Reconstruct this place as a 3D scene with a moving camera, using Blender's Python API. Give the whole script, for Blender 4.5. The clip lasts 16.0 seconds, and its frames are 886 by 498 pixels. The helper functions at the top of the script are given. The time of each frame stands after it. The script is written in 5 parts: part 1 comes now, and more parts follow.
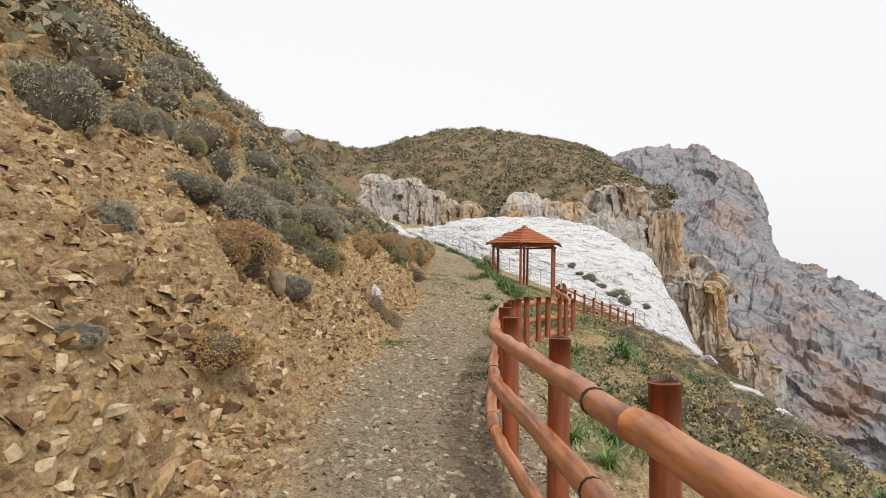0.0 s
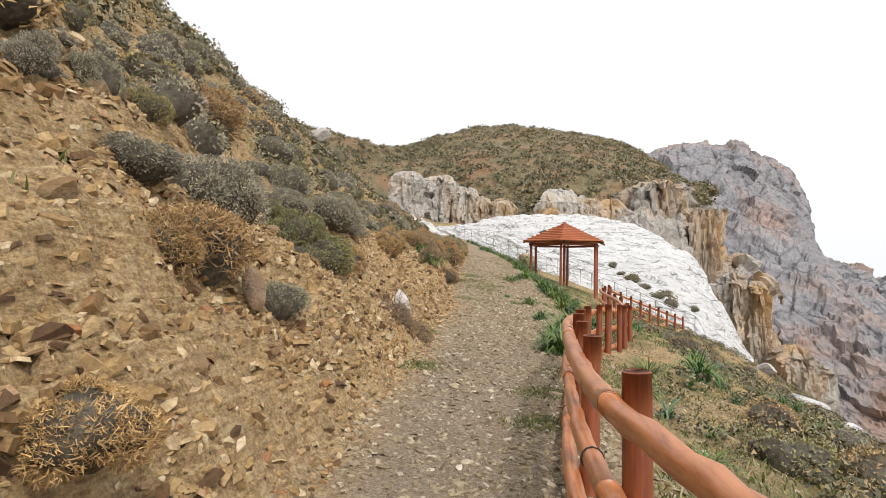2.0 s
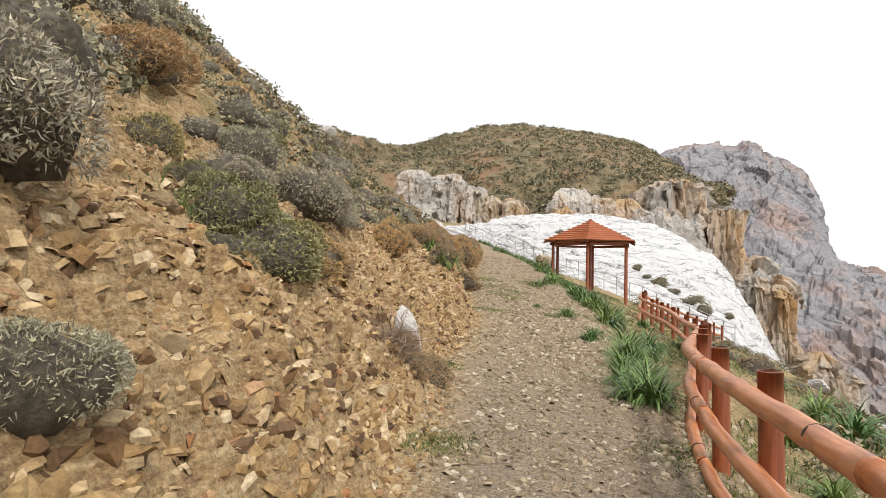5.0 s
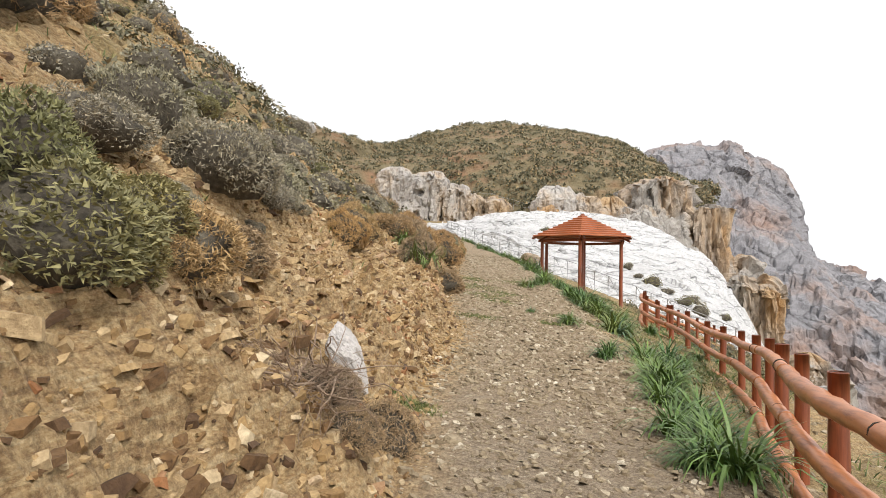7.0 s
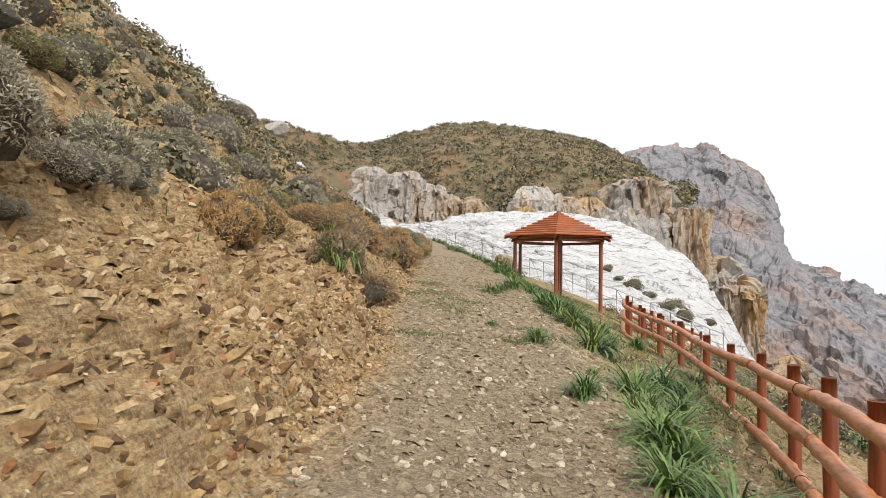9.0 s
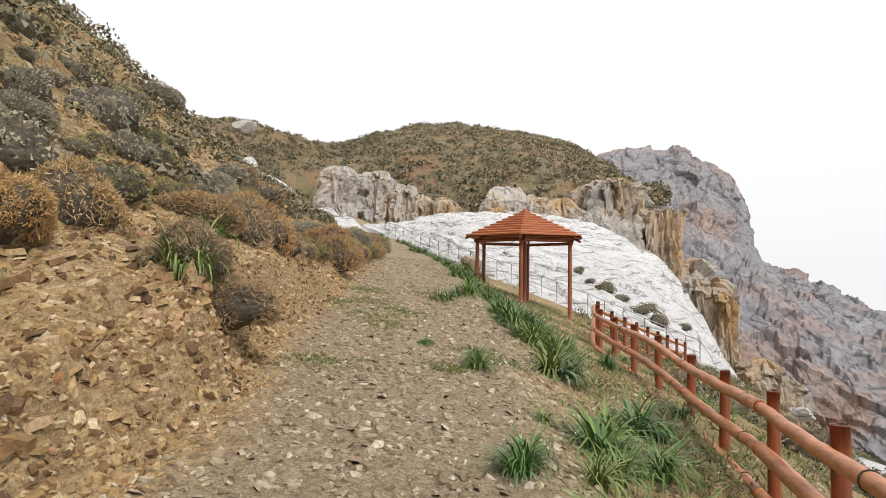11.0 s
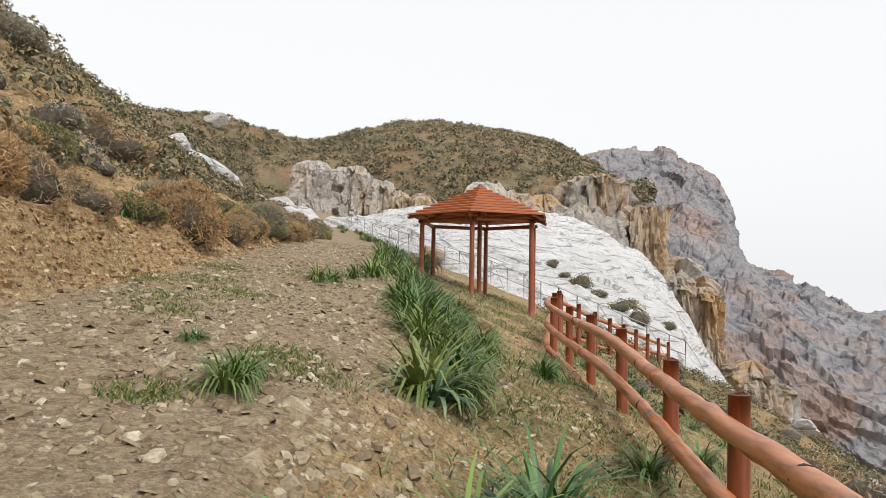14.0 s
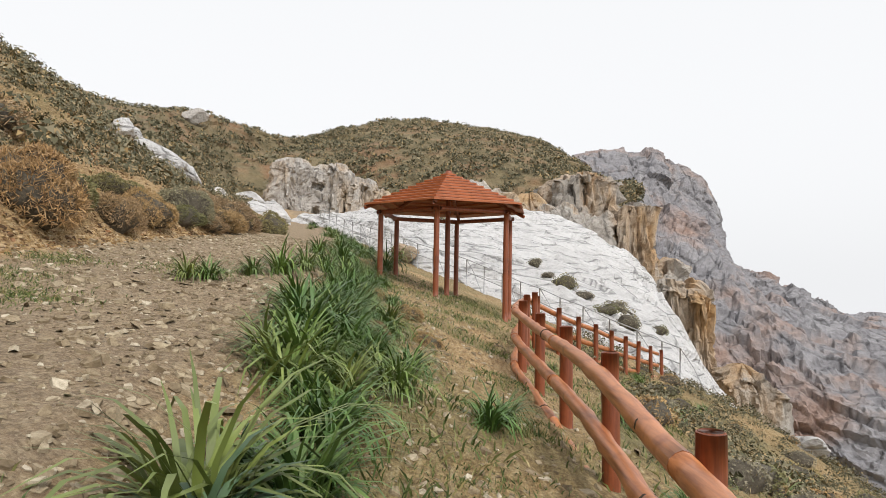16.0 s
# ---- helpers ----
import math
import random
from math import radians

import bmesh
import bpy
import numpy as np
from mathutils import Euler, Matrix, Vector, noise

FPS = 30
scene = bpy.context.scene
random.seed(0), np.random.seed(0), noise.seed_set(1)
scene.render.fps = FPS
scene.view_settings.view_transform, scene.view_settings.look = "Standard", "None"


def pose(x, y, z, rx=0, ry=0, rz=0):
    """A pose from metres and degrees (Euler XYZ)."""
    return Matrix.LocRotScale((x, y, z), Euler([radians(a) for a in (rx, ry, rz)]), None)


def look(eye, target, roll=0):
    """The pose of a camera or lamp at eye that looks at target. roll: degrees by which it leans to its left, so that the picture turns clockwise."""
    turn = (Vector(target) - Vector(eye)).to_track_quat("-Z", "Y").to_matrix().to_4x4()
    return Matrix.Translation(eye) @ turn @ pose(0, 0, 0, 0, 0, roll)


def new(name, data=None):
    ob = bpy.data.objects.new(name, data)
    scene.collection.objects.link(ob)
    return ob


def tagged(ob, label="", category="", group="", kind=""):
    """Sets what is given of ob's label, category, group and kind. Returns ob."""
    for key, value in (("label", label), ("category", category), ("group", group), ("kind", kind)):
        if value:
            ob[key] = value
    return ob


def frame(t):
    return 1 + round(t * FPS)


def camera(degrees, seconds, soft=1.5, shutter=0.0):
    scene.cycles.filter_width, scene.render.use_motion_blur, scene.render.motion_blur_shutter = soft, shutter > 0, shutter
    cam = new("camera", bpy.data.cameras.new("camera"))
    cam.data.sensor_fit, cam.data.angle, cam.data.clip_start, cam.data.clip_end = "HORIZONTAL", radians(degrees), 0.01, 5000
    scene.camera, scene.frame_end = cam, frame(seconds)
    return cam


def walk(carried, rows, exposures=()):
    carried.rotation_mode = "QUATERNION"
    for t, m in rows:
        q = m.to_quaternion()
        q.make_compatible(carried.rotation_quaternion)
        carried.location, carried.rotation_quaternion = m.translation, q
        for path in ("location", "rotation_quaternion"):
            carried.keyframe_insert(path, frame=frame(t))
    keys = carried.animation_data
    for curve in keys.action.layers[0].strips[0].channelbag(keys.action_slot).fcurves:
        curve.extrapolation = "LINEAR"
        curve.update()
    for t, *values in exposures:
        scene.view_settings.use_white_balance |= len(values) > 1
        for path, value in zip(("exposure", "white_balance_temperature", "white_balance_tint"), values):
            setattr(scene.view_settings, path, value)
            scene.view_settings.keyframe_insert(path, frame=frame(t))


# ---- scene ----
cam = camera(68.0, 16.0, 0.5)
K = 1.15  # plan units to metres
PATH = [
    (0, (0.158, 0.356, 1.492), (0.026, 2.35, 1.567), 0.8),
    (0.5, (0.136, 0.838, 1.509), (-0.018, 2.831, 1.58), 1.0),
    (1, (0.076, 1.341, 1.51), (-0.096, 3.333, 1.582), 0.9),
    (1.5, (0.012, 1.911, 1.531), (-0.194, 3.899, 1.602), 1.0),
    (2, (-0.106, 2.466, 1.548), (-0.333, 4.452, 1.618), 0.9),
    (2.5, (-0.116, 3.03, 1.566), (-0.361, 5.013, 1.636), 0.9),
    (3, (-0.197, 3.58, 1.572), (-0.453, 5.562, 1.643), 1.0),
    (3.5, (-0.236, 4.112, 1.593), (-0.494, 6.094, 1.665), 1.0),
    (6, (-0.868, 6.921, 1.585), (-1.097, 8.906, 1.66), 1.2),
    (6.5, (-0.862, 7.505, 1.569), (-1.075, 9.492, 1.643), 1.1),
    (7, (-0.84, 8.13, 1.579), (-1.035, 10.119, 1.653), 1.1),
    (7.5, (-0.812, 8.743, 1.57), (-0.989, 10.734, 1.647), 1.0),
    (8, (-0.703, 9.357, 1.558), (-0.863, 11.349, 1.636), 1.1),
    (8.5, (-0.6, 9.969, 1.583), (-0.75, 11.961, 1.662), 0.9),
    (9, (-0.48, 10.478, 1.62), (-0.614, 12.472, 1.702), 0.9),
    (11.5, (0.206, 13.029, 1.685), (0.158, 15.026, 1.774), 0.7),
    (12, (0.436, 13.599, 1.635), (0.397, 15.597, 1.725), 0.6),
    (12.5, (0.672, 14.199, 1.585), (0.653, 16.197, 1.679), 0.7),
    (13, (0.866, 14.739, 1.51), (0.851, 16.737, 1.606), 0.7),
    (13.5, (1.036, 15.325, 1.412), (1.016, 17.323, 1.507), 0.9),
    (14, (1.273, 16.002, 1.319), (1.253, 17.999, 1.414), 0.9),
    (14.5, (1.406, 16.562, 1.295), (1.386, 18.559, 1.393), 1.0),
    (15, (1.584, 17.179, 1.286), (1.576, 19.176, 1.384), 1.1),
    (15.5, (1.755, 17.726, 1.273), (1.764, 19.723, 1.373), 1.0),
    (16, (1.881, 18.364, 1.293), (1.897, 20.362, 1.392), 1.0),
]
walk(cam, [(t, look([K * v for v in eye], [K * v for v in target], roll)) for t, eye, target, roll in PATH],
     [(0.0, -0.02), (1.5, 0.08), (3.5, 0.25), (7.0, 0.25), (9.0, 0.15), (12.5, 0.03), (16.0, -0.02)])

# ---- light: bright overcast sky, weak veiled sun behind and to the right ----
SUN_UP, SUN_TURN = radians(48), radians(150)
world = bpy.data.worlds.new("overcast_sky")
scene.world = world
world.use_nodes = True
wn = world.node_tree.nodes
sky = wn.new("ShaderNodeTexSky")
sky.sky_type, sky.sun_disc = "NISHITA", False
sky.sun_elevation, sky.sun_rotation = SUN_UP, SUN_TURN
sky.air_density, sky.dust_density, sky.ozone_density = 1.0, 6.0, 1.0
cloud = wn.new("ShaderNodeHueSaturation")
cloud.inputs["Saturation"].default_value = 0.10
veil = wn.new("ShaderNodeMixRGB")
veil.inputs["Fac"].default_value = 0.75
veil.inputs["Color2"].default_value = (10.4, 10.5, 10.7, 1)
world.node_tree.links.new(sky.outputs["Color"], cloud.inputs["Color"])
world.node_tree.links.new(cloud.outputs["Color"], veil.inputs["Color1"])
world.node_tree.links.new(veil.outputs["Color"], wn["Background"].inputs["Color"])
wn["Background"].inputs["Strength"].default_value = 0.112

sun_data = bpy.data.lights.new("sun", "SUN")
sun_data.energy, sun_data.angle, sun_data.color = 2.0, radians(9), (1.0, 0.95, 0.90)
sun = new("sun", sun_data)
sun.matrix_basis = look((0, 0, 0), (-math.sin(SUN_TURN) * math.cos(SUN_UP), -math.cos(SUN_TURN) * math.cos(SUN_UP), -math.sin(SUN_UP)))


# ---- noise on the plan ----
def hashed(i, j, seed):
    n = (i.astype(np.int64) * 374761393 + j.astype(np.int64) * 668265263 + seed * 974634777) & 0xFFFFFFFF
    n = ((n ^ (n >> 13)) * 1274126177) & 0xFFFFFFFF
    n = ((n ^ (n >> 16)) * 2246822519) & 0xFFFFFFFF
    return ((n ^ (n >> 15)) & 0xFFFFFF) / float(0xFFFFFF)


def vnoise(x, y, seed=0):
    """Smooth noise, -1 to 1, one lump a unit."""
    i, j = np.floor(x), np.floor(y)
    u, v = x - i, y - j
    u, v = u * u * (3 - 2 * u), v * v * (3 - 2 * v)
    a, b = hashed(i, j, seed), hashed(i + 1, j, seed)
    c, d = hashed(i, j + 1, seed), hashed(i + 1, j + 1, seed)
    return 2 * ((a * (1 - u) + b * u) * (1 - v) + (c * (1 - u) + d * u) * v) - 1


def fbm(x, y, seed=0, octaves=4):
    total, amp = 0, 0.5
    for n in range(octaves):
        total = total + amp * vnoise(x * 2**n, y * 2**n, seed + 7 * n)
        amp *= 0.5
    return total


def facets(x, y, seed=0, tilt=0.8):
    """Broken rock: each cell a tilted flat block of its own height, about -1 to 1."""
    i, j = np.floor(x), np.floor(y)
    best, out = np.full(np.shape(x), 9.0), np.zeros(np.shape(x))
    for di in (-1, 0, 1):
        for dj in (-1, 0, 1):
            a, b = i + di, j + dj
            px, py = a + hashed(a, b, seed), b + hashed(a, b, seed + 1)
            dist = (x - px) ** 2 + (y - py) ** 2
            value = 2 * hashed(a, b, seed + 2) - 1
            value = value + tilt * 2 * ((hashed(a, b, seed + 3) - 0.5) * (x - px) + (hashed(a, b, seed + 4) - 0.5) * (y - py))
            near = dist < best
            best, out = np.where(near, dist, best), np.where(near, value, out)
    return out


def smooth(v):
    v = np.clip(v, 0, 1)
    return v * v * (3 - 2 * v)


# ---- the ground: a path along a hillside, read off by the distance y along it ----
AT = [-30, -5, 0, 3, 5, 8, 10, 12, 13.5, 15, 17, 19, 20.5, 22.5, 24.5, 28, 31, 36, 45, 64, 80, 110, 300]
FOOT_X = [-3, -1.0, -1.0, -1.05, -1.25, -1.45, -1.42, -1.5, -1.6, -1.55, -1.52, -1.88, -2.05, -2.12, -2.2, -2.4, -2.6, -3.4, -5, -8.5, -12, -20, -40]
EDGE_X = [-1, 0.9, 0.88, 0.72, 0.45, 0.45, 0.55, 0.55, 0.5, 0.5, 0.5, 0.55, 0.6, 0.6, 0.35, 0.0, -0.3, -0.9, -2.3, -6, -9, -16, -34]
PATH_Z = [-0.5, 0.1, 0.16, 0.24, 0.3, 0.34, 0.38, 0.43, 0.51, 0.6, 0.74, 0.85, 0.95, 1.1, 1.34, 1.72, 1.98, 2.4, 3.15, 5.2, 6.8, 11, 22]
BANK_H = [1.0, 1.0, 1.15, 1.15, 1.15, 1.1, 1.0, 0.8, 0.5, 0.45, 0.72, 0.85, 0.75, 0.62, 0.45, 0.5, 0.5, 0.5, 0.5, 0.6, 0.8, 1, 2]
BANK_W = [0.9, 0.9, 0.85, 0.85, 0.85, 0.85, 0.85, 0.8, 0.45, 0.35, 0.3, 0.22, 0.24, 0.3, 0.35, 0.5, 0.5, 0.6, 0.8, 1, 2, 3, 4]
RISE_1 = [0.95, 0.95, 1.05, 1.1, 1.1, 1.05, 0.85, 0.68, 0.6, 0.5, 0.35, 0.45, 0.55, 0.6, 0.55, 0.55, 0.55, 0.5, 0.45, 0.4, 0.3, 0.2, 0.2]
STEP_H = [0, 0, 0, 0, 0, 0, 0, 0.15, 0.4, 0.4, 0.25, 0.0, 0, 0, 0, 0, 0, 0, 0, 0, 0, 0, 0]
RISE_2 = [0.85, 0.85, 0.85, 0.85, 0.85, 0.87, 0.88, 0.88, 0.88, 0.88, 0.88, 0.88, 0.88, 0.88, 0.86, 0.84, 0.82, 0.76, 0.68, 0.5, 0.4, 0.3, 0.3]
AT_R = [-30, -5, 0, 5, 10, 13, 15, 17, 20, 24, 28, 33, 36, 40, 45, 64, 80, 110, 300]
Z_A = [-0.7, -0.1, -0.08, 0.02, 0.06, 0.2, 0.2, 0.12, 0.3, 0.75, 1.1, 1.3, 1.7, 2.2, 2.5, 4.6, 6.2, 10, 20]
Z_B = [-1.4, -0.7, -0.6, -0.45, -0.35, -0.2, -0.1, -0.05, 0.05, 0.12, 0.22, 0.65, 0.7, 0.9, 1.3, 3.8, 5.4, 9, 18]
Z_C = [-2.2, -1.5, -1.4, -1.2, -1.0, -0.9, -0.85, -0.8, -0.7, -0.6, -0.5, -0.3, -0.1, 0.3, 0.6, 3.2, 5, 8.5, 16]
Z_D = [-5, -4.2, -4, -3.9, -3.8, -3.6, -3.6, -3.5, -3.4, -3.2, -2.8, -2.3, -1.8, -1.5, -1.2, 1.6, 3.6, 7, 12]
Z_E = [-9, -7.5, -7, -7, -6.8, -6.7, -6.6, -6.4, -6.2, -5.8, -5.2, -4.6, -4.2, -4, -4, -1, 1.5, 4, 5]


def ground_z(X, Y, detail=True):
    """Height of the ground in metres at places in metres."""
    x, y = np.asarray(X, float) / K, np.asarray(Y, float) / K
    foot, edge, zp = (np.interp(y, AT, some) for some in (FOOT_X, EDGE_X, PATH_Z))
    foot = foot + 0.12 * vnoise(y * 0.9, y * 0, 3)
    mid = (foot + edge) / 2
    tilt = np.interp(y, [10, 19, 40], [0.05, 0.13, 0.08])
    z = zp - tilt * (np.clip(x, foot, edge) - mid)
    away = np.maximum(foot - x, 0)
    bank_h, bank_w, rise_1, rise_2 = (np.interp(y, AT, some) for some in (BANK_H, BANK_W, RISE_1, RISE_2))
    up = bank_h * smooth(away / bank_w * 0.8 + 0.1 * np.sign(away)) + rise_1 * np.clip(away - bank_w, 0, 2.2)
    up = up + rise_2 * np.clip(away - bank_w - 2.2, 0, 17) + 0.3 * rise_2 * np.clip(away - bank_w - 19.2, 0, 60)
    up = up + np.interp(y, AT, STEP_H) * smooth((away - bank_w - 1.1) / 0.4)
    z_edge = zp - tilt * (edge - mid)
    knots = [(edge, z_edge), (edge + 0.9, np.interp(y, AT_R, Z_A))]
    knots += [(np.maximum(edge + 1.6, px), np.interp(y, AT_R, some)) for px, some in ((3.0, Z_B), (4.8, Z_C), (9.3, Z_D), (14, Z_E))]
    knots += [(32 + 0 * y, -24 + 0 * y), (70 + 0 * y, -46 + 0 * y), (400 + 0 * y, -50 + 0 * y)]
    down = 0 * z
    for (xa, za), (xb, zb) in zip(knots, knots[1:]):
        down = down + (zb - za) * np.clip((x - xa) / (xb - xa), 0, 1)
    z = z + up + down
    if detail:
        slope = smooth(away / 0.35)
        far = smooth((away - 1.5) / 3)
        z = z + slope * np.interp(y, [15, 18], [1.0, 0.5]) * (0.13 * facets(x * 2.6 + y * 0.5, y * 0.8 - x * 0.3, 11, 1.1) + 0.075 * facets(x * 6.5 + y, y * 2.4, 12, 1.2) + 0.03 * facets(x * 9, y * 7, 13))
        z = z + far * (0.22 * fbm(x * 0.45, y * 0.45, 21) + 0.12 * facets(x * 1.1, y * 0.9, 23))
        out = smooth((x - edge) / 0.6)
        z = z + out * (0.10 * fbm(x * 0.9, y * 0.9, 31) + 0.02 * facets(x * 5, y * 5, 32))
        out = smooth((x - 5) / 8)
        z = z + out * (0.5 * fbm(x * 0.3, y * 0.3, 33))
        on_path = 1 - np.maximum(slope, smooth((x - edge) / 0.6))
        z = z + on_path * (0.035 * fbm(x * 1.3, y * 1.3, 41) + 0.006 * facets(x * 8, y * 8, 42, 0.5))
    return z * K


def zone_masks(X, Y):
    """How much of the ground is trodden gravel, and how much is green."""
    x, y = X / K, Y / K
    foot, edge = np.interp(y, AT, FOOT_X), np.interp(y, AT, EDGE_X)
    wob = 0.18 * fbm(x * 1.5, y * 1.5, 51)
    tread = smooth((x - foot + wob) / 0.5) * (1 - smooth((x - edge + wob + 0.1) / 0.6))
    green = smooth((x - edge + wob) / 0.8) * np.clip(0.5 + 1.1 * fbm(x * 0.8, y * 0.8, 52), 0, 1)
    green = np.maximum(green, 0.6 * smooth((foot - x - 1.5) / 3) * np.clip(fbm(x * 0.5, y * 0.5, 53) * 1.6 + 0.2, 0, 1))
    tread = tread * (1 - 0.25 * smooth((y - 10) / 6))
    return np.clip(tread, 0, 1), np.clip(green, 0, 1)


# ---- materials ----
def node_mat(name):
    m = bpy.data.materials.new(name)
    m.use_nodes = True
    tree = m.node_tree
    return m, tree, tree.nodes["Principled BSDF"]


def add_node(tree, kind, links=(), **inputs):
    n = tree.nodes.new(kind)
    for key, value in inputs.items():
        n.inputs[key.replace("_", " ")].default_value = value
    for key, sock in links:
        tree.links.new(sock, n.inputs[key])
    return n


def ramp(tree, fac, stops):
    n = tree.nodes.new("ShaderNodeValToRGB")
    while len(n.color_ramp.elements) < len(stops):
        n.color_ramp.elements.new(0.5)
    for e, (p, c) in zip(n.color_ramp.elements, stops):
        e.position, e.color = p, (*c, 1) if len(c) == 3 else c
    tree.links.new(fac, n.inputs["Fac"])
    return n.outputs["Color"]


def mix(tree, fac, a, b, blend="MIX"):
    n = tree.nodes.new("ShaderNodeMixRGB")
    n.blend_type = blend
    for key, v in (("Fac", fac), ("Color1", a), ("Color2", b)):
        if hasattr(v, "is_linked"):
            tree.links.new(v, n.inputs[key])
        else:
            n.inputs[key].default_value = v if key == "Fac" else (*v, 1)
    return n.outputs["Color"]


def place_of(tree, scale=(1, 1, 1), own=False, turn=(0, 0, 0)):
    if own:
        src = tree.nodes.new("ShaderNodeTexCoord").outputs["Object"]
    else:
        src = tree.nodes.new("ShaderNodeNewGeometry").outputs["Position"]
    m = tree.nodes.new("ShaderNodeMapping")
    m.inputs["Scale"].default_value, m.inputs["Rotation"].default_value = scale, turn
    tree.links.new(src, m.inputs["Vector"])
    return m.outputs["Vector"]


def noise_tex(tree, vec, scale, detail=6, rough=0.6):
    return add_node(tree, "ShaderNodeTexNoise", [("Vector", vec)], Scale=scale, Detail=detail, Roughness=rough).outputs["Fac"]


def cells(tree, vec, scale, out="Color", feature="F1"):
    n = tree.nodes.new("ShaderNodeTexVoronoi")
    n.feature = feature
    n.inputs["Scale"].default_value = scale
    tree.links.new(vec, n.inputs["Vector"])
    return n.outputs[out]


def grey_of(tree, color):
    return add_node(tree, "ShaderNodeRGBToBW", [("Color", color)]).outputs["Val"]


def bumped(tree, bsdf, heights):
    """heights: (socket, strength, distance) laid over one another."""
    last = None
    for sock, strength, dist in heights:
        n = add_node(tree, "ShaderNodeBump", [("Height", sock)], Strength=strength, Distance=dist)
        if last:
            tree.links.new(last, n.inputs["Normal"])
        last = n.outputs["Normal"]
    tree.links.new(last, bsdf.inputs["Normal"])


def ground_material():
    m, t, b = node_mat("stony_ground")
    vec = place_of(t)
    big, mid, fine = noise_tex(t, vec, 0.9), noise_tex(t, vec, 4.5, 8, 0.7), noise_tex(t, vec, 26, 8, 0.75)
    chips = grey_of(t, cells(t, place_of(t, (1, 1.5, 1.6), turn=(0.3, 0.2, 0.4)), 62))
    grit = grey_of(t, cells(t, vec, 150))
    soil = ramp(t, big, [(0.28, (0.200, 0.106, 0.045)), (0.45, (0.375, 0.231, 0.100)), (0.6, (0.500, 0.338, 0.163)), (0.75, (0.300, 0.138, 0.050))])
    soil = mix(t, 0.5, soil, ramp(t, chips, [(0.25, (0.103, 0.060, 0.028)), (0.5, (0.380, 0.253, 0.121)), (0.75, (0.690, 0.540, 0.322))]))
    beds = noise_tex(t, place_of(t, (15, 4, 24), turn=(0.1, -0.45, 0.15)), 1.0, 9, 0.75)
    soil = mix(t, 0.6, soil, ramp(t, beds, [(0.32, (0.098, 0.052, 0.023)), (0.44, (0.380, 0.230, 0.098)), (0.55, (0.621, 0.448, 0.224)), (0.68, (0.805, 0.667, 0.425))]))
    gravel = ramp(t, chips, [(0.2, (0.148, 0.104, 0.065)), (0.45, (0.297, 0.223, 0.144)), (0.65, (0.396, 0.311, 0.212)), (0.85, (0.593, 0.504, 0.371))])
    gravel = mix(t, 0.45, gravel, ramp(t, grit, [(0.2, (0.138, 0.104, 0.070)), (0.5, (0.306, 0.237, 0.163)), (0.8, (0.544, 0.464, 0.346))]))
    gravel = mix(t, 0.45, gravel, ramp(t, mid, [(0.32, (0.237, 0.163, 0.094)), (0.5, (0.327, 0.247, 0.163)), (0.68, (0.396, 0.331, 0.247))]))
    grass = ramp(t, fine, [(0.3, (0.04, 0.062, 0.016)), (0.55, (0.10, 0.13, 0.04)), (0.75, (0.22, 0.20, 0.09))])
    tread = add_node(t, "ShaderNodeAttribute")
    tread.attribute_name = "tread"
    green = add_node(t, "ShaderNodeAttribute")
    green.attribute_name = "green"
    col = mix(t, tread.outputs["Fac"], soil, gravel)
    col = mix(t, green.outputs["Fac"], col, mix(t, 0.35, grass, soil))
    col = mix(t, 0.75, col, ramp(t, fine, [(0.36, (0.30, 0.27, 0.24)), (0.58, (1, 1, 1))]), "MULTIPLY")
    t.links.new(col, b.inputs["Base Color"])
    b.inputs["Roughness"].default_value = 0.95
    bumped(t, b, [(beds, 0.7, 0.06), (mid, 0.5, 0.05), (chips, 0.6, 0.014), (grit, 0.6, 0.008), (fine, 0.5, 0.02)])
    return m


def rock_material(name, stops, size=1.0, stain=None, stretch=(1, 1, 1), bump=0.6, turn=(0, 0, 0), crack=0.0, dark=0.35, stained=0.5):
    m, t, b = node_mat(name)
    vec = place_of(t, tuple(v / size for v in stretch), turn=turn)
    plain = place_of(t, (1 / size,) * 3)
    n1, n2 = noise_tex(t, vec, 0.9, 8, 0.65), noise_tex(t, plain, 5.0, 10, 0.7)
    col = ramp(t, n1, stops)
    if stain:
        mask = ramp(t, noise_tex(t, vec, 0.45, 5, 0.6), [(stained, (0, 0, 0)), (stained + 0.16, (1, 1, 1))])
        col = mix(t, mask, col, stain)
    col = mix(t, dark * 2, col, ramp(t, n2, [(0.3, (0.55, 0.55, 0.56)), (0.6, (1, 1, 1))]), "MULTIPLY")
    heights = [(n1, bump, 0.5 * size), (n2, bump, 0.15 * size)]
    if crack:
        warped = mix(t, 0.12, vec, add_node(t, "ShaderNodeTexNoise", [("Vector", vec)], Scale=1.5, Detail=4).outputs["Color"])
        line = cells(t, warped, 1.1, "Distance", "DISTANCE_TO_EDGE")
        mark = ramp(t, line, [(0.0, (1 - crack,) * 3), (0.035, (1, 1, 1))])
        col = mix(t, 1.0, col, mark, "MULTIPLY")
        heights.append((ramp(t, line, [(0, (0, 0, 0)), (0.06, (1, 1, 1))]), 0.6, 0.1 * size))
    t.links.new(col, b.inputs["Base Color"])
    b.inputs["Roughness"].default_value = 0.9
    bumped(t, b, heights)
    return m


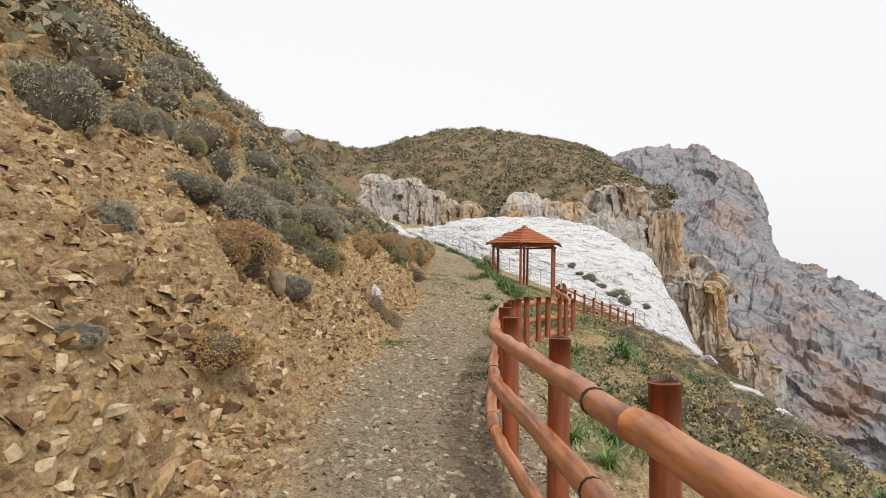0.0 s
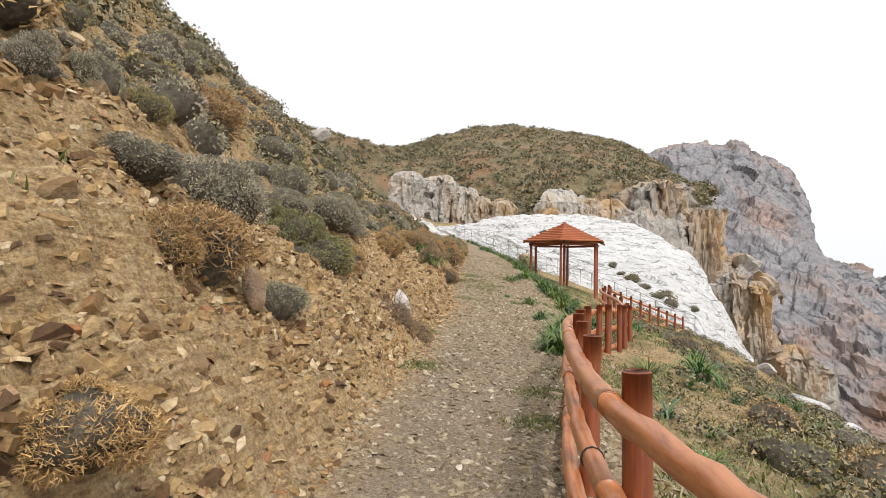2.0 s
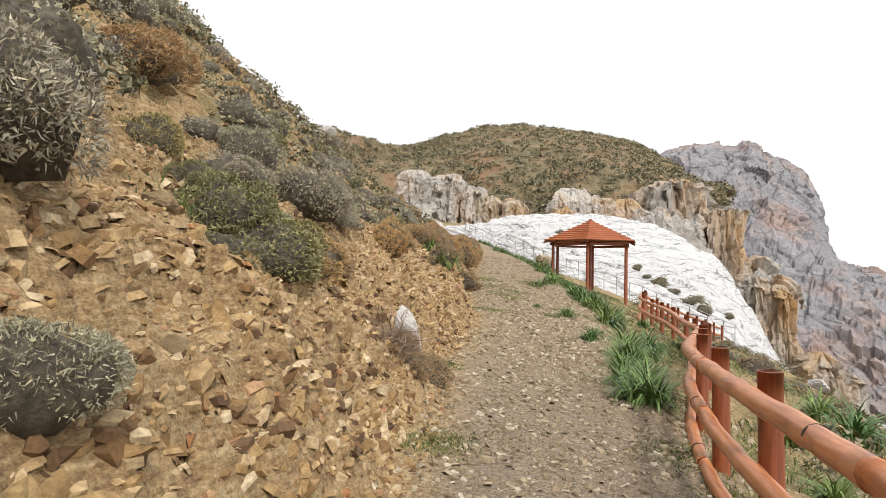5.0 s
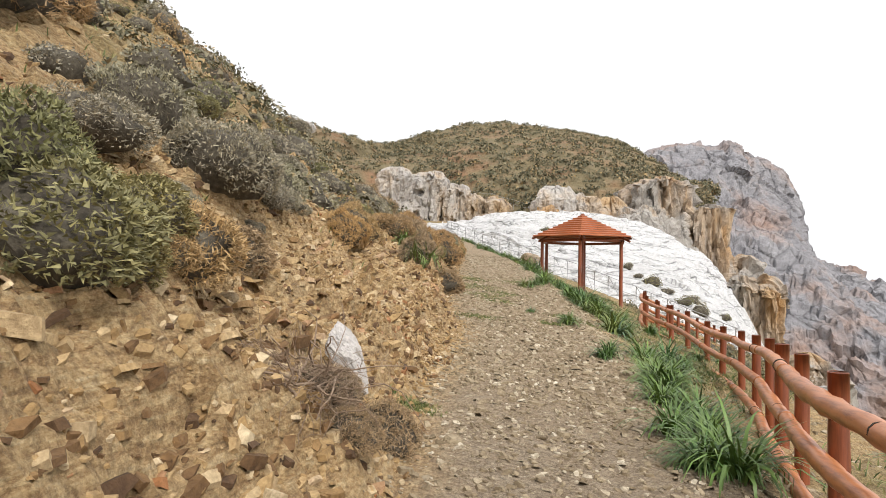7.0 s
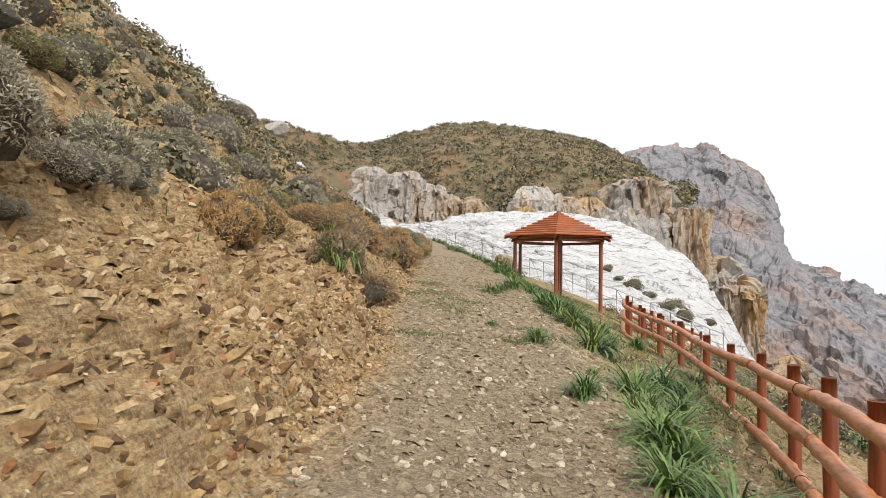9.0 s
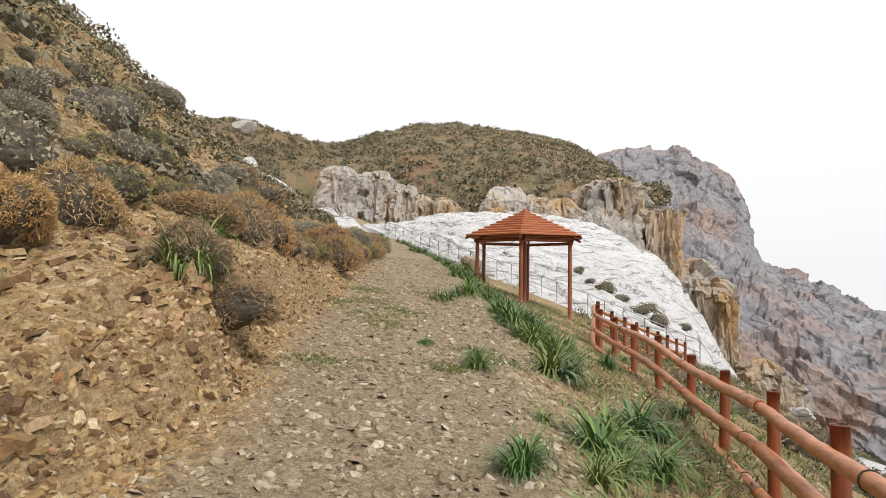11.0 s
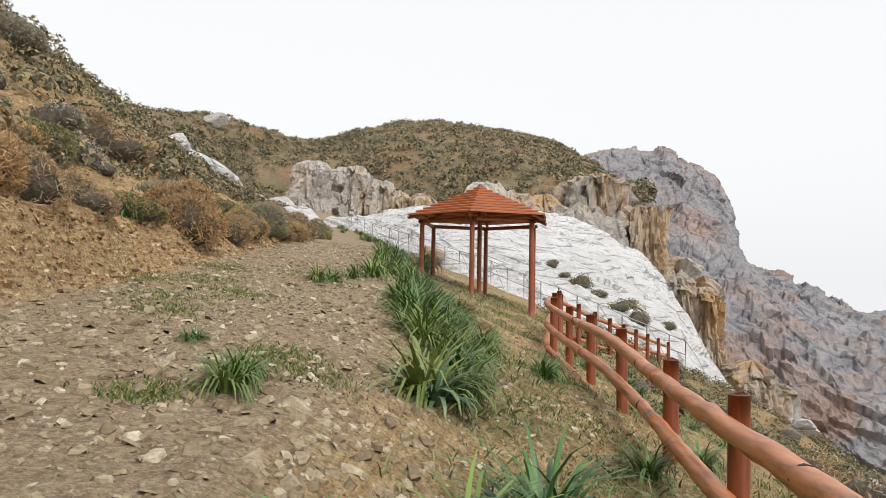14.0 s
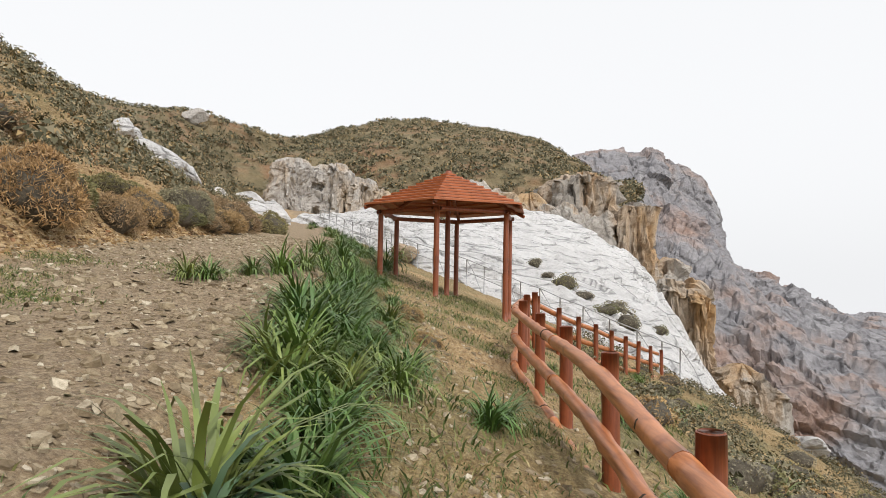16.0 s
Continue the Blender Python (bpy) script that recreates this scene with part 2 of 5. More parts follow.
def wood_material(name, pale, dark, gloss=0.45, own_axis="z"):
    """Stained, varnished round wood; the grain runs along the part's own long axis."""
    m, t, b = node_mat(name)
    stretch = {"z": (26, 26, 1.6), "x": (1.6, 26, 26), "y": (26, 1.6, 26)}[own_axis]
    vec = place_of(t, stretch, own=True)
    each = add_node(t, "ShaderNodeObjectInfo").outputs["Random"]
    grain = noise_tex(t, vec, 1.0, 8, 0.65)
    knots = noise_tex(t, place_of(t, (5, 5, 5), own=True), 1.0, 4, 0.6)
    col = ramp(t, grain, [(0.28, dark), (0.52, pale), (0.75, tuple(min(1, v * 1.25) for v in pale))])
    col = mix(t, mix(t, 1.0, ramp(t, knots, [(0.55, (0, 0, 0)), (0.75, (1, 1, 1))]), (0.7, 0.7, 0.7), "MULTIPLY"), col, dark)
    col = mix(t, 0.5, col, ramp(t, each, [(0, (0.75, 0.72, 0.7)), (1, (1.0, 1.0, 1.0))]), "MULTIPLY")
    t.links.new(col, b.inputs["Base Color"])
    b.inputs["Roughness"].default_value = gloss
    bumped(t, b, [(grain, 0.35, 0.006), (knots, 0.3, 0.01)])
    return m


GROUND = ground_material()
WHITE_ROCK = rock_material("white_limestone", [(0.3, (0.56, 0.55, 0.54)), (0.45, (0.74, 0.73, 0.72)), (0.75, (0.82, 0.81, 0.80))], 3.0, None, (0.5, 1.8, 2.8), 0.7, (0.3, 0.2, 0.5), 0.5, 0.22)
CLIFF_ROCK = rock_material("weathered_cliff", [(0.25, (0.38, 0.345, 0.31)), (0.42, (0.50, 0.465, 0.425)), (0.6, (0.58, 0.545, 0.50)), (0.8, (0.50, 0.41, 0.30))], 5.0, (0.54, 0.37, 0.20), (1.0, 1.0, 0.6), 0.7, (0, 0, 0), 0.3, 0.25, 0.47)
ORANGE_ROCK = rock_material("orange_stained_cliff", [(0.28, (0.33, 0.295, 0.255)), (0.42, (0.43, 0.395, 0.35)), (0.58, (0.50, 0.465, 0.42)), (0.8, (0.48, 0.37, 0.25))], 6.0, (0.54, 0.34, 0.16), (1.0, 1.0, 0.4), 0.7, (0, 0, 0), 0.2, 0.28, 0.46)
FAR_ROCK = rock_material("far_grey_mountain_rock", [(0.3, (0.22, 0.214, 0.226)), (0.45, (0.285, 0.277, 0.288)), (0.6, (0.34, 0.332, 0.34)), (0.75, (0.40, 0.39, 0.39))], 14.0, (0.36, 0.255, 0.21), (1, 1, 0.7), 0.55, (0, 0.1, 0), 0.3, 0.4, 0.50)
SCRUB_SOIL = rock_material("scrubby_hill_soil", [(0.25, (0.14, 0.118, 0.06)), (0.5, (0.21, 0.165, 0.085)), (0.75, (0.28, 0.20, 0.11))], 6.0, (0.27, 0.155, 0.08), (1, 1, 1), 0.6)
OCHRE_ROCK = rock_material("ochre_shale_rock", [(0.25, (0.20, 0.125, 0.06)), (0.5, (0.34, 0.24, 0.125)), (0.75, (0.45, 0.36, 0.22))], 0.4, (0.34, 0.17, 0.06), (1, 1, 2.5), 0.8)
RED_POST = wood_material("red_brown_stained_post", (0.27, 0.075, 0.028), (0.12, 0.032, 0.014))
ORANGE_RAIL = wood_material("orange_brown_varnished_rail", (0.50, 0.195, 0.075), (0.22, 0.065, 0.024), 0.38, "y")
ROOF_WOOD = wood_material("orange_stained_roof_board", (0.40, 0.12, 0.04), (0.23, 0.06, 0.02), 0.5, "x")


JOINT_DARK = rock_material("dark_rail_joint", [(0.3, (0.03, 0.025, 0.02)), (0.7, (0.08, 0.06, 0.045))], 0.05)


# ---- mesh helpers ----
def mesh_of(name, verts, faces, material, flat=True):
    me = bpy.data.meshes.new(name)
    me.from_pydata([tuple(v) for v in verts], [], faces)
    me.materials.append(material)
    if not flat:
        me.polygons.foreach_set("use_smooth", [True] * len(me.polygons))
    me.update()
    return me


def thing(name, label, category, group="", kind="", at=(0, 0, 0)):
    ob = new(name)
    ob.location = at
    return tagged(ob, label, category, group, kind)


def part_mesh(name, me, parent, label="", m=None):
    ob = new(name, me)
    ob.parent = parent
    if m is not None:
        ob.matrix_basis = m
    return tagged(ob, label)


def grid_faces(nu, nv):
    a = np.arange((nu - 1) * (nv - 1))
    i, j = a // (nv - 1), a % (nv - 1)
    k = i * nv + j
    return np.stack([k, k + nv, k + nv + 1, k + 1], 1).tolist()


def spread(start, dense_a, dense_b, step, end, grow=1.13):
    """Grid lines: even between dense_a and dense_b, wider and wider outside."""
    mids = list(np.arange(dense_a, dense_b, step))
    lo, v, s = [], dense_a, step
    while v > start:
        s *= grow
        v -= s
        lo.append(v)
    hi, v, s = [], mids[-1], step
    while v < end:
        s *= grow
        v += s
        hi.append(v)
    return np.array(lo[::-1] + mids + hi)


# ---- ground sheet ----
gx = spread(-70 * K, -4.6 * K, 3.9 * K, 0.075, 900, 1.07)
gy = spread(-60 * K, -0.5 * K, 27 * K, 0.085, 1500, 1.06)
GX, GY = np.meshgrid(gx, gy, indexing="ij")
GZ = ground_z(GX, GY)
ground_me = mesh_of("ground", np.stack([GX.ravel(), GY.ravel(), GZ.ravel()], 1), grid_faces(len(gx), len(gy)), GROUND)
for key, mask in zip(("tread", "green"), zone_masks(GX, GY)):
    ground_me.attributes.new(key, "FLOAT", "POINT").data.foreach_set("value", mask.ravel().astype(np.float32))


def surface_z(X, Y):
    """Height of the finished ground sheet, between its grid lines too."""
    X, Y = np.asarray(X, float), np.asarray(Y, float)
    i = np.clip(np.searchsorted(gx, X) - 1, 0, len(gx) - 2)
    j = np.clip(np.searchsorted(gy, Y) - 1, 0, len(gy) - 2)
    u, v = (X - gx[i]) / (gx[i + 1] - gx[i]), (Y - gy[j]) / (gy[j + 1] - gy[j])
    return (GZ[i, j] * (1 - u) + GZ[i + 1, j] * u) * (1 - v) + (GZ[i, j + 1] * (1 - u) + GZ[i + 1, j + 1] * u) * v


ground = tagged(new("ground", ground_me), "stony ochre hillside with a trodden gravel path", "ground", kind="structure")


# ---- land farther off ----
def catmull(rows, count):
    """Smooth curve of count points through the given rows."""
    rows = np.asarray(rows, float)
    n = len(rows)
    s = np.linspace(0, n - 1, count)
    i = np.minimum(s.astype(int), n - 2)
    shape = (-1,) + (1,) * (rows.ndim - 1)
    f = (s - i).reshape(shape)
    p0, p1, p2, p3 = rows[np.maximum(i - 1, 0)], rows[i], rows[i + 1], rows[np.minimum(i + 2, n - 1)]
    return 0.5 * (2 * p1 + (p2 - p0) * f + (2 * p0 - 5 * p1 + 4 * p2 - p3) * f**2 + (3 * p1 - p0 - 3 * p2 + p3) * f**3)


def landform(name, lines, nu, nv, relief, material):
    """A sheet lofted through lines of plan points, roughened along its normals by relief(u, v, P) in metres."""
    lines = [catmull(line, nu) for line in lines]
    P = catmull(np.array(lines), nv) * K
    P = np.swapaxes(P, 0, 1)
    du, dv = np.gradient(P, axis=0), np.gradient(P, axis=1)
    nrm = np.cross(du, dv)
    nrm /= np.linalg.norm(nrm, axis=-1, keepdims=True) + 1e-9
    u = np.cumsum(np.r_[0, np.linalg.norm(np.diff(P[:, nv // 2], axis=0), axis=1)])[:, None] * np.ones((1, nv))
    v = np.cumsum(np.concatenate([np.zeros((nu, 1)), np.linalg.norm(np.diff(P, axis=1), axis=2)], 1), 1)
    P = P + nrm * relief(u, v, P)[..., None]
    return mesh_of(name, P.reshape(-1, 3), grid_faces(nu, nv), material), P


def cliff_relief(size, deep, seed, upright=2.2):
    """Fluted, blocky rock: tall ribs, then blocks, then chips."""
    def relief(u, v, P):
        u = u + size * 0.25 * fbm(u / size * 0.6, v / size * 0.5, seed + 3)
        rib = 1 - np.abs(fbm(u / size * 0.8, v / (size * upright * 2), seed + 5, 3)) * 2.2
        out = deep * 0.32 * rib + deep * 0.7 * fbm(u / size * 0.3, v / size * 0.2, seed + 6, 3)
        out = out + deep * 0.40 * facets(u / size, v / (size * upright), seed, 0.9)
        out = out + deep * 0.17 * facets(u / size * 2.6, v / size * 1.8, seed + 8, 0.9)
        return out + deep * 0.07 * facets(u / size * 6, v / size * 5, seed + 9, 0.9)
    return relief


me, DOME = landform("dome_hill", [
    [(-40, 92, 3), (-22.6, 104, 5), (-14.6, 110, 9), (-6, 108, 9), (1.8, 102, 7), (8.9, 102, 7), (17.4, 104, 7), (24, 107, 7), (31, 110, 4)],
    [(-42, 118, 19), (-25, 128, 20.5), (-15, 130, 21.5), (-6, 126, 21), (2, 122, 20), (9, 122, 20), (18, 120, 18), (25, 120, 17), (32, 118, 16)],
    [(-50, 150, 31), (-30, 155, 28.6), (-21, 160, 30.8), (-10, 166, 35.4), (3, 168, 36.2), (16, 164, 34), (25, 156, 28.6), (30, 146, 22.5), (36, 130, 16.5)],
    [(-52, 165, 35), (-32.8, 170, 32.6), (-25.3, 180, 35), (-13.5, 190, 40.4), (3, 195, 41), (24, 190, 36.8), (31, 180, 31.5), (37, 165, 24), (40, 150, 17)],
    [(-55, 210, 20), (-34, 220, 18), (-25, 225, 18), (-13, 230, 20), (3, 235, 20), (24, 230, 18), (34, 225, 14), (44, 210, 8), (50, 190, 2)]],
    220, 150, lambda u, v, P: 0.9 * fbm(u / 9, v / 9, 61) + 0.35 * facets(u / 5, v / 5, 62), SCRUB_SOIL)
tagged(new("dome_hill", me), "rounded brown-green hill covered in low scrub", "hill", kind="structure")

me, RIDGE = landform("left_ridge", [
    [(-8, 48, -5), (-10, 58, 0), (-14, 76, 3), (-19, 92, 5), (-24, 104, 7), (-14, 114, 4)],
    [(-30, 58, 3), (-28, 78, 14), (-32, 98, 18), (-35, 118, 21), (-33, 133, 23), (-22, 140, 12)],
    [(-80, 95, 12), (-64, 116, 29.5), (-54.1, 130, 29.3), (-46, 145, 32.5), (-33, 160, 30), (-20, 172, 20)],
    [(-95, 120, 2), (-78, 150, 20), (-70, 160, 20), (-60, 180, 20), (-45, 200, 18), (-28, 215, 8)]],
    120, 110, lambda u, v, P: 1.0 * fbm(u / 8, v / 8, 64) + 0.4 * facets(u / 5, v / 5, 65), SCRUB_SOIL)
tagged(new("left_ridge", me), "scrub-covered brown ridge behind the path", "hill", kind="structure")

me, _ = landform("mountain", [
    [(20, 190, -46), (40, 195, -46), (60, 195, -46), (80, 190, -47), (95, 175, -47), (110, 150, -47), (140, 140, -47), (200, 120, -47)],
    [(26, 220, -10), (48, 225, -12), (66, 228, -14), (84, 225, -18), (100, 210, -24), (118, 190, -30), (150, 185, -32), (215, 170, -34)],
    [(34, 270, 25), (58, 275, 26), (78, 280, 26), (100, 300, 34), (120, 302, 26), (131, 300, 4), (152, 290, -8), (185, 270, -22)],
    [(40, 330, 57), (60, 330, 61), (86, 334, 64.5), (112, 334, 63), (130.5, 330, 44), (137, 330, 13), (161, 330, 2), (183, 330, -8)],
    [(40, 400, 40), (70, 410, 50), (100, 420, 50), (125, 420, 40), (140, 410, 10), (155, 400, -6), (180, 390, -15), (200, 370, -30)]],
    260, 230, cliff_relief(12, 5.0, 71, 1.0), FAR_ROCK)
tagged(new("mountain", me), "massive grey limestone mountain with reddish stains", "mountain", kind="structure")

me, _ = landform("far_ridge", [
    [(150, 440, -46), (220, 440, -46), (300, 430, -46), (400, 420, -46)],
    [(170, 480, -44), (240, 480, -36), (310, 470, -32), (410, 460, -30)],
    [(200, 520, -42), (272, 520, -27), (330, 520, -18), (440, 510, -14)],
    [(220, 580, -46), (290, 580, -40), (350, 580, -36), (460, 560, -34)]],
    120, 80, cliff_relief(14, 5.0, 75, 1.0), FAR_ROCK)
tagged(new("far_ridge", me), "distant grey rocky ridge across the gorge", "mountain", kind="structure")

me, _ = landform("orange_cliff", [
    [(1, 86, 6.5), (5.4, 86, 6.5), (9.5, 86, 6), (14, 86, 4), (18, 88, 1), (22, 92, -4), (25, 96, -9), (28.5, 98, -16), (32, 99, -20), (37, 102, -24)],
    [(1.5, 94, 8.4), (6, 94, 8.8), (10.5, 95, 8.6), (15, 92, 8), (19.5, 96, 8), (24.5, 101, 6), (27.5, 101.5, 2), (30.3, 101.5, -3), (33, 102, -8), (38, 106, -13)],
    [(2.4, 100, 10), (6.5, 101, 10.5), (11.5, 102, 10.5), (16.1, 104, 11), (21.7, 106, 12), (26.3, 108, 11), (28.6, 108, 8), (31, 107, 3), (33, 106, -2), (38.5, 109, -1)],
    [(2.4, 103, 10.6), (6.5, 104, 11), (11.5, 105, 11), (16.1, 106, 11.6), (21.9, 108, 12.6), (26.5, 110, 11.6), (28.8, 110, 8.6), (31.2, 109, 3.6), (33.4, 108, -1.4), (39, 111, 0)],
    [(2.4, 110, 11), (6.5, 111, 12), (11.5, 112, 12), (16.1, 112, 13), (22, 118, 13), (28, 122, 11), (32, 120, 6), (35, 120, 2), (38, 118, 4), (44, 120, -4)]],
    220, 150, cliff_relief(4.0, 2.6, 91), ORANGE_ROCK)
tagged(new("orange_cliff", me), "sheer grey and orange limestone cliff above the gorge", "cliff", kind="structure")

def crag(label, x0, x1, y, deep, low, high, material, seed, rough=1.0, slope=0.0, round_top=0.25):
    """A free-standing mass of fluted rock: upright walls that draw in to an uneven top. Plan units."""
    nu, nv = 110, 70
    ang, up = np.meshgrid(np.linspace(0, 2 * math.pi, nu), np.linspace(0, 1, nv), indexing="ij")
    wall = np.clip(up / 0.78, 0, 1)
    draw = np.where(up < 0.78, 1.12 - 0.14 * wall, 0.98 * np.sqrt(np.maximum(0, 1 - ((up - 0.78) / 0.22) ** 1.7)))
    c, d = np.cos(ang), np.sin(ang)
    fat = (np.abs(c) ** 3.2 + np.abs(d) ** 3.2) ** (-1 / 3.2)
    hx, hy = (x1 - x0) / 2, deep / 2
    cap = np.where(up < 0.78, wall * (1 - round_top * 0.5), 1 - round_top * 0.5 * (draw / 0.98) ** 2)
    P = np.stack([(x0 + x1) / 2 + hx * fat * c * draw, y + hy + hy * fat * d * draw, low + (high - low) * cap + slope * hx * fat * c * draw * cap], 2) * K
    out = np.stack([c * (draw > 0.05), d * (draw > 0.05), 0 * c], 2)
    arc = (hx + hy) * K * ang
    high_m = (high - low) * K * up
    warp = arc + 0.8 * fbm(arc / 3, high_m / 3, seed + 2)
    bump = rough * (1.5 * fbm(arc / 5, high_m / 9, seed, 3) + 0.75 * facets(warp / 3.2, high_m / 5.5 + arc * 0.05, seed + 1, 1.0) + 0.32 * facets(warp / 1.5, high_m / 1.9, seed + 5, 1.1) + 0.12 * facets(arc / 0.7, high_m / 0.7, seed + 6, 1.1))
    seam = np.minimum(1, up * 3) * smooth(np.minimum(ang, 2 * math.pi - ang) * 3)
    P = P + out * (bump * seam)[..., None] + np.array((0, 0, 1)) * (0.45 * rough * facets(P[..., 0] / 1.6, P[..., 1] / 1.6, seed + 4) * (up > 0.6))[..., None]
    me = mesh_of("rock_crag", P.reshape(-1, 3), grid_faces(nu, nv), material)
    return tagged(new("rock_crag", me), label, "rock outcrop", "crags above the white slab")


PALE = "pale fluted limestone crag with orange stains"
crag(PALE, -20.8, -15.2, 105, 9, 3, 18.0, CLIFF_ROCK, 81, 1.0, -0.1)
crag(PALE, -15.6, -10.4, 106.5, 9, 3, 17.7, CLIFF_ROCK, 182, 1.0, -0.05)
crag(PALE, -10.8, -6.6, 107, 8, 4, 15.6, CLIFF_ROCK, 83, 0.8, -0.2)
crag(PALE, -7.4, -4.0, 106.5, 8, 4, 14.0, CLIFF_ROCK, 84, 0.8, -0.15)
crag(PALE, -4.6, -0.2, 105.5, 8, 4, 13.5, CLIFF_ROCK, 85, 0.8, -0.1)
crag("rounded pale limestone crag behind the white slab", 3.0, 8.9, 98, 8, 4, 14.4, CLIFF_ROCK, 86, 0.9, 0.0, 0.5)
crag(PALE, 8.4, 11.6, 99, 8, 4, 13.2, CLIFF_ROCK, 87, 0.8, -0.1, 0.4)
crag(PALE, 10.8, 16.4, 99, 9, 2, 12.8, CLIFF_ROCK, 88, 0.9, -0.05, 0.4)
crag("tall grey and orange limestone buttress above the gorge", 16.0, 25.4, 100, 14, -24, 15.9, ORANGE_ROCK, 191, 1.3, 0.06, 0.08)
crag("orange-stained limestone pillar above the gorge", 24.0, 29.0, 98.5, 12, -26, 11.8, ORANGE_ROCK, 92, 1.0, -0.03, 0.06)
crag("rounded orange-grey limestone pinnacle in the gorge", 24.6, 27.8, 85, 7, -26, 2.0, ORANGE_ROCK, 93, 0.9, 0, 0.12)
crag("rounded orange-grey limestone pinnacle in the gorge", 27.4, 30.4, 84, 7, -26, 0.9, ORANGE_ROCK, 94, 0.9, 0, 0.12)
crag("dark broken rock spur dropping into the gorge", 28.6, 34.4, 78, 8, -30, -6.2, ORANGE_ROCK, 95, 1.1, -0.25, 0.2)


def slab_relief(u, v, P):
    out = 0.20 * facets(u / 3.8 + v * 0.15, v / 2.2, 101, 1.0) + 0.09 * facets(u / 1.5, v / 0.7 + u * 0.3, 102, 1.0)
    return out + 0.35 * fbm(u / 6, v / 6, 103)


me, SLAB = landform("white_slab", [
    [(-9, 60, 3.4), (-3, 50, 1.6), (2.5, 42.5, 0.2), (6, 40, -0.8), (9, 37.6, -2.4), (11.6, 37.4, -4.2), (15, 38, -7)],
    [(-8.2, 63, 5.2), (-2, 54, 4.0), (2, 47, 2.6), (6, 44, 0.9), (9.6, 41, -0.9), (12.2, 41, -3.0), (15.6, 43, -6)],
    [(-7, 66.5, 5.9), (-1, 62, 5.7), (4.2, 58, 4.8), (9, 55, 3.0), (12.3, 52, 0.6), (14, 49, -2.2), (16.6, 48, -6)],
    [(-6, 70, 6.3), (0.7, 74, 7.9), (6.4, 74, 7.6), (12.2, 72, 6.3), (15.7, 65, 3.2), (15.4, 56, -0.6), (17.5, 53, -6)],
    [(-6, 78, 6), (1, 82, 7.4), (7, 82, 7), (14, 78, 4.5), (18.5, 70, -1), (19, 60, -6), (20, 56, -12)]],
    220, 170, slab_relief, WHITE_ROCK)
tagged(new("white_slab", me), "broad tilted slab of bare white limestone with dark cracks", "rock", kind="structure")


# ---- round timber ----
def log(points, radius, segs=10, seed=0, wob=0.06, name="log", material=None, taper=1.0, caps=True):
    """A slightly knotty round log along points, with rounded end faces."""
    rng = np.random.RandomState(seed)
    pts = np.asarray(points, float)
    n = len(pts)
    along = np.gradient(pts, axis=0)
    along /= np.linalg.norm(along, axis=1, keepdims=True)
    side = np.cross(along, (0.0, 0.31, 0.95) if abs(along[0][2]) < 0.9 else (1.0, 0.0, 0.0))
    side /= np.linalg.norm(side, axis=1, keepdims=True)
    up = np.cross(along, side)
    verts, faces = [], []
    lump = rng.uniform(-wob, wob, (n, segs))
    lump = (lump + np.roll(lump, 1, 1)) / 2
    for k in range(n):
        r = radius * (1 + (taper - 1) * k / max(1, n - 1))
        for s in range(segs):
            a = 2 * math.pi * s / segs
            verts.append(pts[k] + r * (1 + lump[k, s]) * (math.cos(a) * side[k] + math.sin(a) * up[k]))
    for k in range(n - 1):
        for s in range(segs):
            a, b = k * segs + s, k * segs + (s + 1) % segs
            faces.append((a, b, b + segs, a + segs))
    if caps:
        for k, sign in ((0, -1), (n - 1, 1)):
            base = len(verts)
            for s in range(segs):
                v = verts[k * segs + s]
                verts.append(pts[k] + 0.86 * (v - pts[k]) + sign * along[k] * radius * 0.10)
            ring = list(range(base, base + segs))
            for s in range(segs):
                a, b = k * segs + s, k * segs + (s + 1) % segs
                faces.append((a, b, ring[(s + 1) % segs], ring[s]) if sign < 0 else (b, a, ring[s], ring[(s + 1) % segs]))
            faces.append(ring if sign > 0 else ring[::-1])
    me = mesh_of(name, verts, faces, material, flat=False)
    return me


# ---- post-and-rail fences ----
FENCE_Y = [-3.0, -1.6, -0.3, 1.0, 2.34, 3.55, 4.94, 6.38, 7.75, 9.1, 10.4, 11.7, 12.8, 13.8, 15.0, 16.1, 17.6, 19.1, 20.66, 22.3, 23.8, 25.2, 26.5, 28.0, 29.9]
FENCE_X = [1.3, 1.15, 1.02, 0.86, 0.685, 0.514, 0.33, 0.33, 0.40, 0.5, 0.64, 0.86, 1.15, 1.42, 1.78, 2.05, 2.4, 2.63, 2.84, 2.92, 2.95, 2.96, 2.95, 3.2, 3.6]
FENCE_TOP = [1.14, 1.15, 1.16, 1.17, 1.18, 1.19, 1.195, 1.19, 1.175, 1.155, 1.13, 1.11, 1.08, 1.05, 0.99, 0.93, 0.86, 0.81, 0.787, 0.887, 0.94, 0.98, 1.07, 1.12, 1.13]


